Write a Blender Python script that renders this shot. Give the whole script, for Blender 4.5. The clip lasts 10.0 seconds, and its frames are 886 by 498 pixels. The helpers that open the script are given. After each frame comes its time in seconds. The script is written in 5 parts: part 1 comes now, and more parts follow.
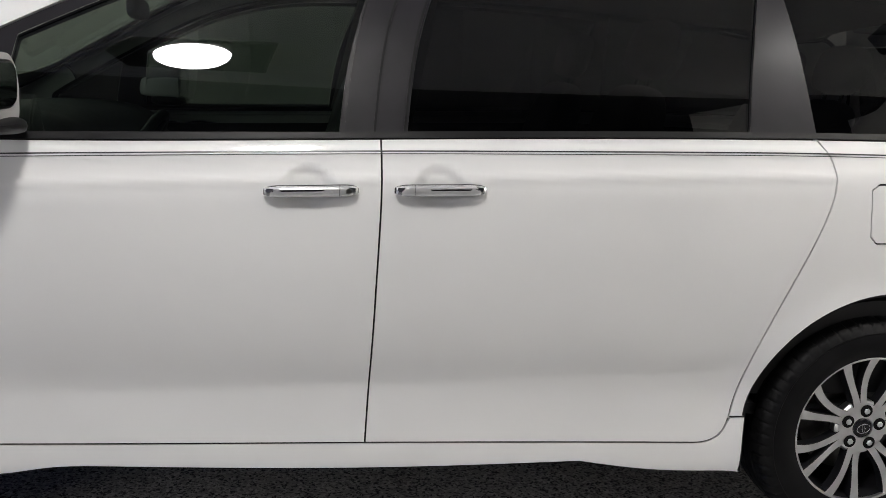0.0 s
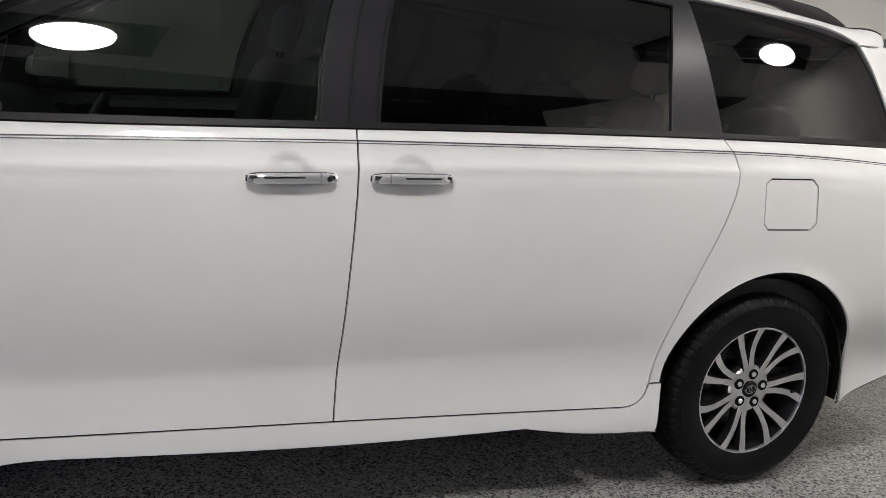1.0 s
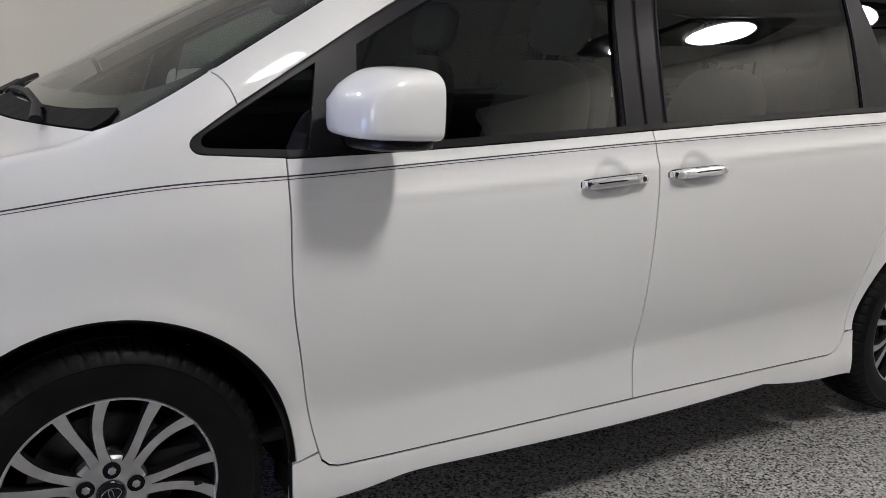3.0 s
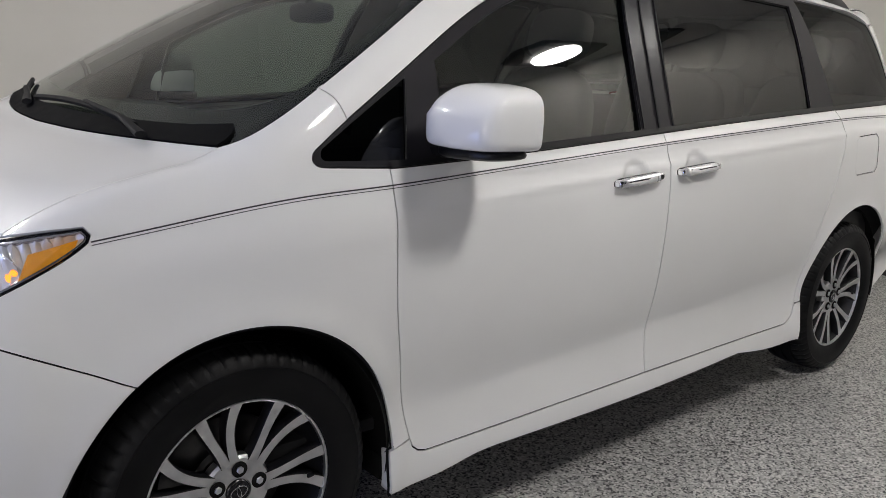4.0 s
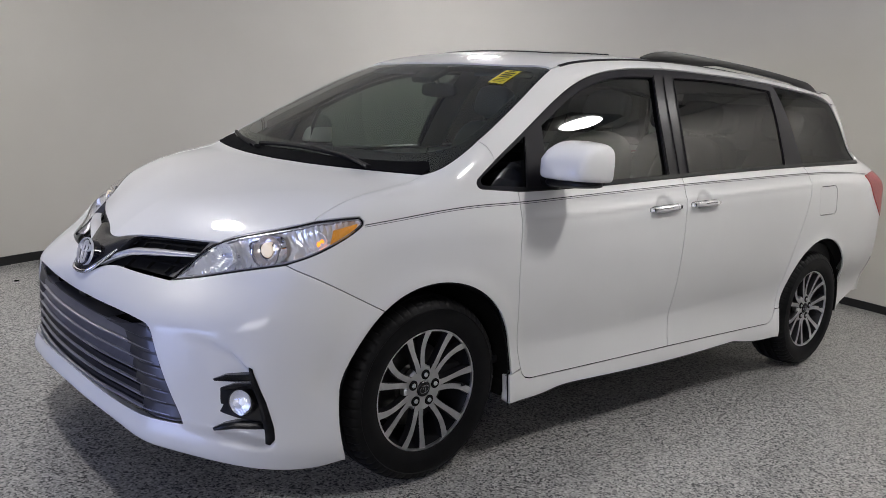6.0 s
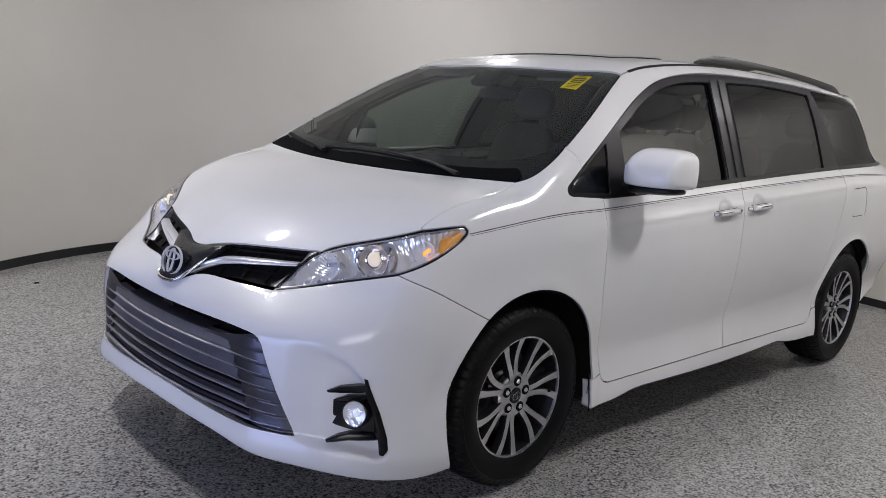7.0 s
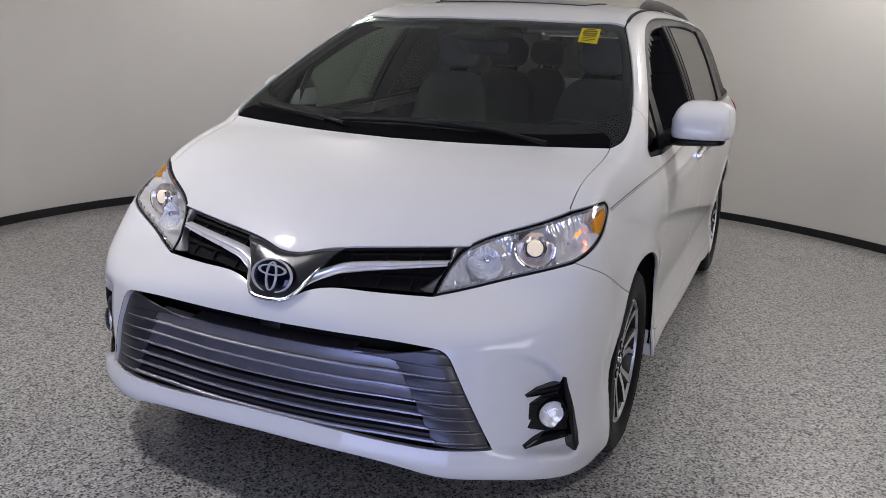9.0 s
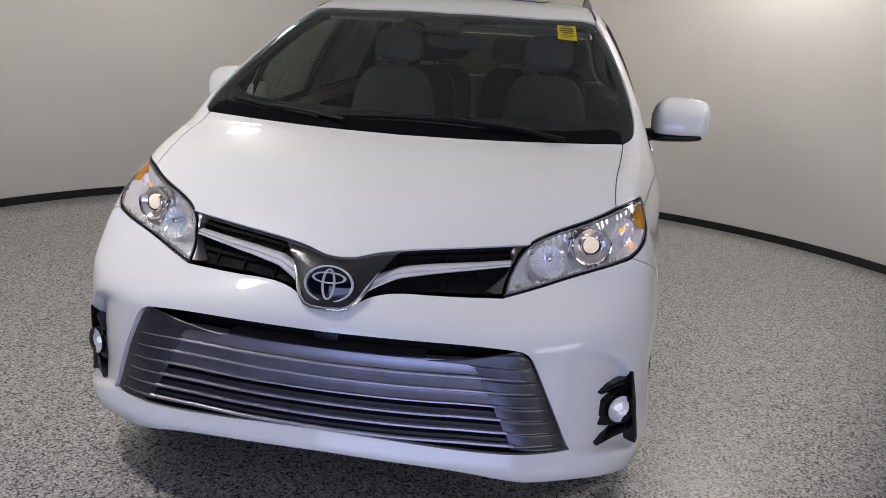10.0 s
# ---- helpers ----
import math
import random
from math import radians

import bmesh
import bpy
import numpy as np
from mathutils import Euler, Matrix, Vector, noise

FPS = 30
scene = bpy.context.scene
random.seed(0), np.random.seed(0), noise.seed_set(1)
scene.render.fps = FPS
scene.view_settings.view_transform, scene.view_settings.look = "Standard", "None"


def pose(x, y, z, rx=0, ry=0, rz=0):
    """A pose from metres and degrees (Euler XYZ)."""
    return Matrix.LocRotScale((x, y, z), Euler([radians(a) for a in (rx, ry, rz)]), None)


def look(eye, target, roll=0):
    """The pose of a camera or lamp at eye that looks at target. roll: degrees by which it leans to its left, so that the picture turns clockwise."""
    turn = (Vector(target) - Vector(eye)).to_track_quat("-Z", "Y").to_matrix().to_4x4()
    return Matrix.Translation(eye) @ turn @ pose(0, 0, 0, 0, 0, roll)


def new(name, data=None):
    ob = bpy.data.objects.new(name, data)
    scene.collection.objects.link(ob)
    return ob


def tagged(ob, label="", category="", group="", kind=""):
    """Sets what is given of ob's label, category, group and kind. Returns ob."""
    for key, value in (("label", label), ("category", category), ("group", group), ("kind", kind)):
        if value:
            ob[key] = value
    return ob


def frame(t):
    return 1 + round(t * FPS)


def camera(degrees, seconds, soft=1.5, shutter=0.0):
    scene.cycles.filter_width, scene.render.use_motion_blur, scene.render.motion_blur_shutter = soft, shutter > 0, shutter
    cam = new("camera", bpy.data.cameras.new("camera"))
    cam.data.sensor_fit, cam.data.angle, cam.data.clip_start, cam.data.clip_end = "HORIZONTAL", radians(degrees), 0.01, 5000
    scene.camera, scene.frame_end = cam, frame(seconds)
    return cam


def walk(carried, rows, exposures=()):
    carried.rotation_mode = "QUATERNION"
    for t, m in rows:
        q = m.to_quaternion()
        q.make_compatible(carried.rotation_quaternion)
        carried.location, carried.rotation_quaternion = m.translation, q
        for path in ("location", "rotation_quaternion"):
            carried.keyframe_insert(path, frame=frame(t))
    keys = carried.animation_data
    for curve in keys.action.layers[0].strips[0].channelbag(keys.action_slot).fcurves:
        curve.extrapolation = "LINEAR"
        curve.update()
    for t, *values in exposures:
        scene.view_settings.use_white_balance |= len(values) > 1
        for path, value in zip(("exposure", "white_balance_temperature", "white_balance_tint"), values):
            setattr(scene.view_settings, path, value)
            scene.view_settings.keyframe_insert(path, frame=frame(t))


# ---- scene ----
# The camera: one lens, carried by hand along the van's side and round its nose.
cam = camera(55.77, 10.0, soft=0.7)
PATH = [  # seconds, x, y, z, yaw, pitch, roll
    (0.0, 1.343, -3.100, 1.305, -8.47, -11.35, -3.83),
    (0.5, 1.105, -3.197, 1.282, -16.97, -11.04, -4.97),
    (1.0, 0.904, -3.123, 1.280, -21.14, -10.89, -6.04),
    (1.5, 0.620, -3.070, 1.319, -21.49, -10.54, -5.11),
    (2.0, 0.279, -3.059, 1.314, -27.20, -12.02, -3.20),
    (2.5, 0.005, -2.949, 1.310, -29.72, -12.73, -3.32),
    (3.0, -0.269, -2.727, 1.325, -30.78, -12.83, -2.61),
    (3.2, -0.356, -2.639, 1.334, -31.21, -13.18, -2.51),
    (4.3, -1.043, -2.536, 1.381, -42.63, -13.26, -3.01),
    (4.5, -1.180, -2.633, 1.378, -41.98, -13.09, -3.03),
    (5.0, -1.449, -2.878, 1.396, -41.64, -12.49, -3.14),
    (5.2, -1.571, -2.981, 1.403, -41.55, -11.90, -3.89),
    (6.3, -2.083, -3.191, 1.380, -41.12, -9.09, -4.24),
    (6.5, -2.152, -3.086, 1.394, -41.35, -9.27, -4.48),
    (7.0, -2.337, -2.831, 1.403, -44.00, -9.82, -4.59),
    (7.5, -2.578, -2.551, 1.435, -50.14, -10.47, -4.82),
    (8.0, -2.704, -2.199, 1.442, -55.81, -10.89, -3.85),
    (8.5, -2.835, -1.847, 1.458, -61.58, -11.77, -3.48),
    (9.0, -3.011, -1.454, 1.481, -66.51, -13.76, -2.46),
    (9.5, -3.109, -1.077, 1.452, -72.95, -14.07, -2.98),
    (10.0, -3.155, -0.712, 1.443, -79.40, -13.47, -3.56),
]
walk(cam, [(t, pose(x, y, z, 90 + pitch, roll, yaw)) for t, x, y, z, yaw, pitch, roll in PATH],
     exposures=[(0.0, 0.33, 6500, 10), (2.0, 0.20, 6500, 10), (5.2, 0.06, 6500, 10), (6.6, 0.0, 6320, 12), (8.8, -0.03, 6420, 13), (10.0, -0.04, 6650, 11)])

# ---- light: a closed photo bay, lit by round ceiling lamps, with daylight from the open front ----
world = bpy.data.worlds.new("hall")
world.use_nodes = True
world.node_tree.nodes["Background"].inputs["Color"].default_value = (0.55, 0.6, 0.7, 1)
world.node_tree.nodes["Background"].inputs["Strength"].default_value = 0.02
scene.world = world
scene.view_settings.exposure = 0.0
LAMP_POWER = 88.0
DAYLIGHT = 88.0
CEILING = 3.05
# place, radius of the diffuser, relative light
LAMPS = [(1.04, -2.32, 0.195, 1.05), (3.9, -1.85, 0.195, 0.9), (-1.1, 1.62, 0.15, 1.4), (2.9, 2.3, 0.15, 0.65)]
BAY_EDGE = -2.75                                # the white ceiling of the bay ends here; the dark hall lies beyond

day = bpy.data.lights.new("daylight", "AREA")
day.shape, day.size, day.size_y, day.energy, day.color = "RECTANGLE", 4.0, 1.3, DAYLIGHT, (0.42, 0.52, 1.0)
day_ob = new("daylight", day)
day_ob.matrix_world = look((-6.0, -0.5, 0.68), (0, 0, 0.45))

glare = bpy.data.lights.new("daylight_side", "AREA")
glare.shape, glare.size, glare.size_y, glare.energy, glare.color = "RECTANGLE", 3.2, 2.0, 95.0, (1.0, 0.97, 0.97)
glare_ob = new("daylight_side", glare)
glare_ob.matrix_world = look((-4.6, -5.3, 2.0), (0, -0.9, 0.8))

# ---- materials ----
def nodes_of(name):
    m = bpy.data.materials.new(name)
    m.use_nodes = True
    t = m.node_tree
    return m, t, t.nodes["Principled BSDF"]


def link(t, a, b):
    t.links.new(a, b)


def noise_node(t, scale, detail=3.0, coords="Object"):
    c = t.nodes.new("ShaderNodeTexCoord")
    n = t.nodes.new("ShaderNodeTexNoise")
    n.inputs["Scale"].default_value, n.inputs["Detail"].default_value = scale, detail
    link(t, c.outputs[coords], n.inputs["Vector"])
    return n


def ramp(t, source, stops):
    r = t.nodes.new("ShaderNodeValToRGB")
    while len(r.color_ramp.elements) < len(stops):
        r.color_ramp.elements.new(0.5)
    for e, (p, c) in zip(r.color_ramp.elements, stops):
        e.position, e.color = p, (*c, 1) if len(c) == 3 else c
    link(t, source, r.inputs["Fac"])
    return r


def bumped(t, b, source, strength, distance):
    n = t.nodes.new("ShaderNodeBump")
    n.inputs["Strength"].default_value, n.inputs["Distance"].default_value = strength, distance
    link(t, source, n.inputs["Height"])
    link(t, n.outputs["Normal"], b.inputs["Normal"])


def plain(name, color, rough, metal=0.0, coat=0.0, vary=0.06, scale=9.0, grain=0.0, grain_scale=300.0, spec=0.5):
    """A surface with slight unevenness of tone and gloss at a large scale and grain at a small one."""
    m, t, b = nodes_of(name)
    n = noise_node(t, scale)
    lo = tuple(max(0, c * (1 - vary)) for c in color)
    hi = tuple(min(1, c * (1 + vary)) for c in color)
    link(t, ramp(t, n.outputs["Fac"], [(0.3, lo), (0.7, hi)]).outputs["Color"], b.inputs["Base Color"])
    r = t.nodes.new("ShaderNodeMapRange")
    r.inputs["To Min"].default_value, r.inputs["To Max"].default_value = rough * 0.85, min(1, rough * 1.15)
    link(t, n.outputs["Fac"], r.inputs["Value"])
    link(t, r.outputs["Result"], b.inputs["Roughness"])
    b.inputs["Metallic"].default_value = metal
    b.inputs["Coat Weight"].default_value = coat
    b.inputs["Coat Roughness"].default_value = 0.03
    b.inputs["Specular IOR Level"].default_value = spec
    if grain:
        g = noise_node(t, grain_scale, 2.0)
        bumped(t, b, g.outputs["Fac"], grain, 0.001)
    return m


def pane(name, tint, gloss_tint=(1, 1, 1), gloss_share=0.06):
    """Thin coloured glass: what lies behind shows through the tint, with a mirror's gloss at its face."""
    m = bpy.data.materials.new(name)
    m.use_nodes = True
    t = m.node_tree
    t.nodes.clear()
    out, mix = t.nodes.new("ShaderNodeOutputMaterial"), t.nodes.new("ShaderNodeMixShader")
    clear, gloss, rim = t.nodes.new("ShaderNodeBsdfTransparent"), t.nodes.new("ShaderNodeBsdfGlossy"), t.nodes.new("ShaderNodeLayerWeight")
    clear.inputs["Color"].default_value = (*tint, 1)
    gloss.inputs["Color"].default_value = (*gloss_tint, 1)
    gloss.inputs["Roughness"].default_value = 0.005
    rim.inputs["Blend"].default_value = 0.5
    steep, share = t.nodes.new("ShaderNodeMath"), t.nodes.new("ShaderNodeMath")
    steep.operation, share.operation = "POWER", "MULTIPLY_ADD"
    steep.inputs[1].default_value = 6.0
    share.inputs[1].default_value, share.inputs[2].default_value = 0.93, gloss_share
    link(t, rim.outputs["Facing"], steep.inputs[0])
    link(t, steep.outputs[0], share.inputs[0])
    link(t, share.outputs[0], mix.inputs["Fac"])
    link(t, clear.outputs[0], mix.inputs[1])
    link(t, gloss.outputs[0], mix.inputs[2])
    link(t, mix.outputs[0], out.inputs["Surface"])
    return m


def glow(name, color, strength):
    m, t, b = nodes_of(name)
    b.inputs["Base Color"].default_value = (*color, 1)
    b.inputs["Emission Color"].default_value = (*color, 1)
    b.inputs["Emission Strength"].default_value = strength
    return m


def pearl_paint():
    """White pearl paint under a clear coat, with very fine orange peel."""
    m, t, b = nodes_of("white_pearl_paint")
    n = noise_node(t, 2.5)
    link(t, ramp(t, n.outputs["Fac"], [(0.3, (0.77, 0.77, 0.762)), (0.7, (0.80, 0.80, 0.793))]).outputs["Color"], b.inputs["Base Color"])
    b.inputs["Roughness"].default_value = 0.38
    b.inputs["Metallic"].default_value = 0.0
    b.inputs["Specular IOR Level"].default_value = 0.2
    b.inputs["Coat Weight"].default_value = 0.9
    b.inputs["Coat Roughness"].default_value = 0.04
    p = noise_node(t, 260.0, 1.0)
    bumped(t, b, p.outputs["Fac"], 0.02, 0.0006)
    return m


def flake_floor():
    """Epoxy floor strewn with white, grey and black flakes under a worn satin coat."""
    m, t, b = nodes_of("flake_epoxy")
    c = t.nodes.new("ShaderNodeTexCoord")
    v = t.nodes.new("ShaderNodeTexVoronoi")
    v.inputs["Scale"].default_value = 140.0
    v.inputs["Randomness"].default_value = 1.0
    link(t, c.outputs["Object"], v.inputs["Vector"])
    sep = t.nodes.new("ShaderNodeSeparateColor")
    link(t, v.outputs["Color"], sep.inputs["Color"])
    flakes = ramp(t, sep.outputs["Red"], [(0.0, (0.016, 0.016, 0.02)), (0.15, (0.018, 0.018, 0.022)), (0.17, (0.17, 0.168, 0.165)), (0.33, (0.21, 0.208, 0.20)), (0.35, (0.35, 0.345, 0.335)), (0.78, (0.43, 0.425, 0.41)), (0.80, (0.56, 0.555, 0.54)), (1.0, (0.64, 0.635, 0.62))])
    flakes.color_ramp.interpolation = "LINEAR"
    stain = noise_node(t, 1.3, 5.0)
    shade = ramp(t, stain.outputs["Fac"], [(0.3, (0.84, 0.84, 0.83)), (0.7, (1.0, 1.0, 1.0))])
    mul = t.nodes.new("ShaderNodeMix")
    mul.data_type, mul.blend_type = "RGBA", "MULTIPLY"
    mul.inputs["Factor"].default_value = 1.0
    link(t, flakes.outputs["Color"], mul.inputs["A"])
    link(t, shade.outputs["Color"], mul.inputs["B"])
    link(t, mul.outputs["Result"], b.inputs["Base Color"])
    r = ramp(t, stain.outputs["Fac"], [(0.25, (0.30, 0.30, 0.30)), (0.75, (0.48, 0.48, 0.48))])
    link(t, r.outputs["Color"], b.inputs["Roughness"])
    b.inputs["Coat Weight"].default_value = 0.5
    b.inputs["Coat Roughness"].default_value = 0.13
    bumped(t, b, v.outputs["Distance"], 0.12, 0.002)
    return m


def wall_paint():
    """Matt warm-white wall paint with faint roller texture and scuffs low down."""
    m, t, b = nodes_of("wall_paint")
    n = noise_node(t, 0.9, 4.0)
    link(t, ramp(t, n.outputs["Fac"], [(0.25, (0.595, 0.575, 0.525)), (0.75, (0.65, 0.63, 0.58))]).outputs["Color"], b.inputs["Base Color"])
    b.inputs["Roughness"].default_value = 0.75
    g = noise_node(t, 140.0, 3.0)
    bumped(t, b, g.outputs["Fac"], 0.10, 0.001)
    return m


def machined():
    m = plain("machined_alloy", (0.74, 0.74, 0.75), 0.33, metal=1.0, vary=0.08, scale=30.0)
    return m


PAINT = pearl_paint()
FLOOR = flake_floor()
WALL = wall_paint()
CEIL = plain("ceiling_paint", (0.78, 0.77, 0.755), 0.8, vary=0.03, scale=1.5, grain=0.08)
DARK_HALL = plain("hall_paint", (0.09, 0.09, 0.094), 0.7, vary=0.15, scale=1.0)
BLACK_BASE = plain("black_vinyl", (0.008, 0.008, 0.009), 0.45, vary=0.3, scale=4.0, grain=0.1)
TRIM = plain("black_gloss_trim", (0.006, 0.006, 0.008), 0.24, vary=0.2, scale=6.0, spec=0.35)
PILLAR = plain("satin_pillar_film", (0.018, 0.017, 0.020), 0.36, vary=0.1, scale=10.0, spec=0.14)
SATIN = plain("black_satin_trim", (0.007, 0.007, 0.008), 0.38, vary=0.25, scale=12.0, grain=0.05, spec=0.3)
RUBBER = plain("rubber", (0.005, 0.005, 0.006), 0.6, vary=0.25, scale=18.0, grain=0.12, grain_scale=420.0, spec=0.2)
TYRE = plain("tyre_rubber", (0.0055, 0.0055, 0.006), 0.5, vary=0.4, scale=14.0, grain=0.25, grain_scale=260.0, spec=0.16)
PLASTIC = plain("black_plastic", (0.004, 0.004, 0.005), 0.7, vary=0.2, scale=20.0, grain=0.1, grain_scale=500.0, spec=0.04)
CHROME = plain("chrome", (0.78, 0.78, 0.80), 0.07, metal=1.0, vary=0.03)
HANDLE = plain("handle_chrome", (0.84, 0.84, 0.85), 0.14, metal=0.7, vary=0.03)
ALLOY = machined()
ALLOY_DARK = plain("dark_grey_alloy", (0.010, 0.010, 0.012), 0.35, metal=0.3, vary=0.25, scale=25.0)
GUNMETAL = plain("gunmetal_grille", (0.085, 0.083, 0.093), 0.36, metal=0.7, vary=0.12, scale=15.0)
# seat leather again, with the shade deep in the cabin put into its colour
SEAT_SHADED = plain("shaded_grey_leather", (0.075, 0.074, 0.07), 0.5, vary=0.1, scale=10.0, grain=0.2, grain_scale=220.0)
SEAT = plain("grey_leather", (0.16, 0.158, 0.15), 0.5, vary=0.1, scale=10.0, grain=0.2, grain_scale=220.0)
DASH = plain("charcoal_dash", (0.013, 0.013, 0.014), 0.6, vary=0.15, scale=12.0, grain=0.2)
LINER = plain("cabin_lining", (0.20, 0.195, 0.18), 0.8, vary=0.1, scale=8.0, grain=0.15)
UNDER = plain("underbody", (0.005, 0.005, 0.005), 0.8, vary=0.3, scale=8.0, spec=0.15)
STEEL = plain("brake_steel", (0.10, 0.098, 0.095), 0.4, metal=1.0, vary=0.2, scale=30.0)
LOUVRE = plain("satin_grey_louvre", (0.27, 0.265, 0.295), 0.34, metal=0.7, vary=0.1, scale=15.0)
LOUVRE_EDGE = plain("brushed_louvre_edge", (0.40, 0.40, 0.44), 0.40, metal=0.75, vary=0.1, scale=15.0)
SILVER = plain("satin_silver", (0.48, 0.48, 0.52), 0.22, metal=0.95, vary=0.08, scale=20.0)
BADGE = plain("badge_chrome", (0.86, 0.86, 0.89), 0.16, metal=0.45, vary=0.03)
STRIPE = plain("pinstripe", (0.03, 0.03, 0.034), 0.35, vary=0.1)
REFLECTOR = plain("bright_reflector", (0.98, 0.96, 0.95), 0.08, metal=0.42, vary=0.04, scale=60.0)
BOWL = plain("warm_bowl", (0.86, 0.77, 0.69), 0.16, metal=0.6, vary=0.08, scale=40.0)
AMBER = plain("amber_plastic", (0.92, 0.36, 0.02), 0.22, vary=0.15, scale=60.0, coat=0.4)
RED_LENS = plain("red_lens", (0.35, 0.012, 0.015), 0.15, vary=0.1, coat=0.5)
YELLOW = plain("yellow_paper", (0.86, 0.74, 0.02), 0.55, vary=0.05)
INK = plain("black_ink", (0.02, 0.02, 0.02), 0.6)
WIND = pane("windscreen_glass", (0.70, 0.77, 0.71))
SIDE_GLASS = pane("tinted_glass", (0.165, 0.198, 0.172), gloss_share=0.043)
PRIVACY = pane("privacy_glass", (0.045, 0.046, 0.045), gloss_share=0.038)
VENT_GLASS = pane("vent_glass", (0.03, 0.03, 0.03), gloss_share=0.03)
LENS = pane("clear_lens", (0.94, 0.95, 0.96))
BULB = glow("warm_bulb", (1.0, 0.84, 0.64), 0.40)
FOG_GLOW = glow("fog_bulb", (0.86, 0.90, 1.0), 0.40)
AMBER_GLOW = glow("amber_bulb", (1.0, 0.27, 0.015), 1.8)

# ---- building helpers ----
def part(name, bm, material, parent, label="", smooth=True):
    """Links a bmesh as one mesh object under a thing or a part."""
    me = bpy.data.meshes.new(name)
    bmesh.ops.recalc_face_normals(bm, faces=bm.faces[:])
    bm.to_mesh(me)
    bm.free()
    return part_mesh(name, me, material, parent, label, smooth)


def part_mesh(name, me, material, parent, label="", smooth=True):
    if material is not None and not me.materials:
        me.materials.append(material)
    if smooth:
        me.polygons.foreach_set("use_smooth", [True] * len(me.polygons))
        me.set_sharp_from_angle(angle=radians(38))
    ob = new(name, me)
    if parent is not None:
        ob.parent = parent
    if label:
        ob["label"] = label
    return ob


def box(bm, centre, size, bevel=0.0, turn=None, segments=2):
    m = Matrix.LocRotScale(centre, turn, size)
    made = bmesh.ops.create_cube(bm, size=1.0, matrix=m)["verts"]
    if bevel:
        edges = {e for v in made for e in v.link_edges}
        bmesh.ops.bevel(bm, geom=list(edges), offset=bevel, segments=segments, profile=0.5, affect="EDGES")


def lathe(bm, profile, axis="y", segments=64, centre=(0, 0, 0), closed=False):
    """Turns (radius, along) pairs round an axis."""
    rings = []
    for r, a in profile:
        ring = []
        for i in range(segments):
            w = 2 * math.pi * i / segments
            c, s = r * math.cos(w), r * math.sin(w)
            p = {"y": (c, a, s), "z": (c, s, a), "x": (a, c, s)}[axis]
            ring.append(bm.verts.new((p[0] + centre[0], p[1] + centre[1], p[2] + centre[2])))
        rings.append(ring)
    pairs = list(zip(rings, rings[1:])) + ([(rings[-1], rings[0])] if closed else [])
    for a, b in pairs:
        for i in range(segments):
            j = (i + 1) % segments
            bm.faces.new((a[i], a[j], b[j], b[i]))
    return rings


def cap(bm, ring):
    bm.faces.new(ring)


def tube(bm, points, radius, sides=8, flat=1.0, up=(0, 0, 1), taper=None):
    """A bar along a line; flat squeezes it along its second axis."""
    pts = [Vector(p) for p in points]
    rings = []
    for i, p in enumerate(pts):
        d = (pts[min(i + 1, len(pts) - 1)] - pts[max(i - 1, 0)]).normalized()
        s = d.cross(Vector(up)).normalized()
        u = s.cross(d).normalized()
        r = radius * (taper[i] if taper else 1)
        rings.append([bm.verts.new(p + s * r * math.cos(a) + u * r * flat * math.sin(a)) for a in (2 * math.pi * k / sides for k in range(sides))])
    for a, b in zip(rings, rings[1:]):
        for k in range(sides):
            bm.faces.new((a[k], a[(k + 1) % sides], b[(k + 1) % sides], b[k]))
    bm.faces.new(rings[0])
    bm.faces.new(rings[-1][::-1])


def rounded(bm, centre, half, power=3.5, rings=14, segments=28, squash=None):
    """A soft-cornered block (a superellipsoid), for cushions and shells."""
    def pw(v, e):
        return math.copysign(abs(v) ** e, v)
    e, grid = 2.0 / power, []
    for i in range(rings + 1):
        a = -math.pi / 2 + math.pi * i / rings
        row = []
        for j in range(segments):
            b = 2 * math.pi * j / segments
            p = Vector((pw(math.cos(a), e) * pw(math.cos(b), e) * half[0], pw(math.cos(a), e) * pw(math.sin(b), e) * half[1], pw(math.sin(a), e) * half[2]))
            if squash:
                p = squash(p)
            row.append(bm.verts.new(p + Vector(centre)))
        grid.append(row)
    for a, b in zip(grid, grid[1:]):
        for j in range(segments):
            k = (j + 1) % segments
            bm.faces.new((a[j], a[k], b[k], b[j]))
    bmesh.ops.remove_doubles(bm, verts=bm.verts[:], dist=1e-5)


# ---- the setting: a round white bay with a black foot strip, open at the front ----
BAY, BAY_R = (1.55, 0.28), 3.76
WALL_FROM, WALL_TO = radians(-60), radians(142)


def arc_wall(name, r0, r1, z0, z1, a0, a1, material, label, category, steps=96):
    bm = bmesh.new()
    rows = []
    for i in range(steps + 1):
        a = a0 + (a1 - a0) * i / steps
        c, s = math.cos(a), math.sin(a)
        rows.append([bm.verts.new((BAY[0] + r * c, BAY[1] + r * s, z)) for r, z in ((r0, z0), (r0, z1), (r1, z1), (r1, z0))])
    for a, b in zip(rows, rows[1:]):
        for k in range(4):
            bm.faces.new((a[k], a[(k + 1) % 4], b[(k + 1) % 4], b[k]))
    bm.faces.new(rows[0])
    bm.faces.new(rows[-1][::-1])
    return tagged(part(name, bm, material, None), label, category, kind="structure")


def slab(name, centre, size, material, label, category):
    bm = bmesh.new()
    box(bm, centre, size)
    return tagged(part(name, bm, material, None, smooth=False), label, category, kind="structure")


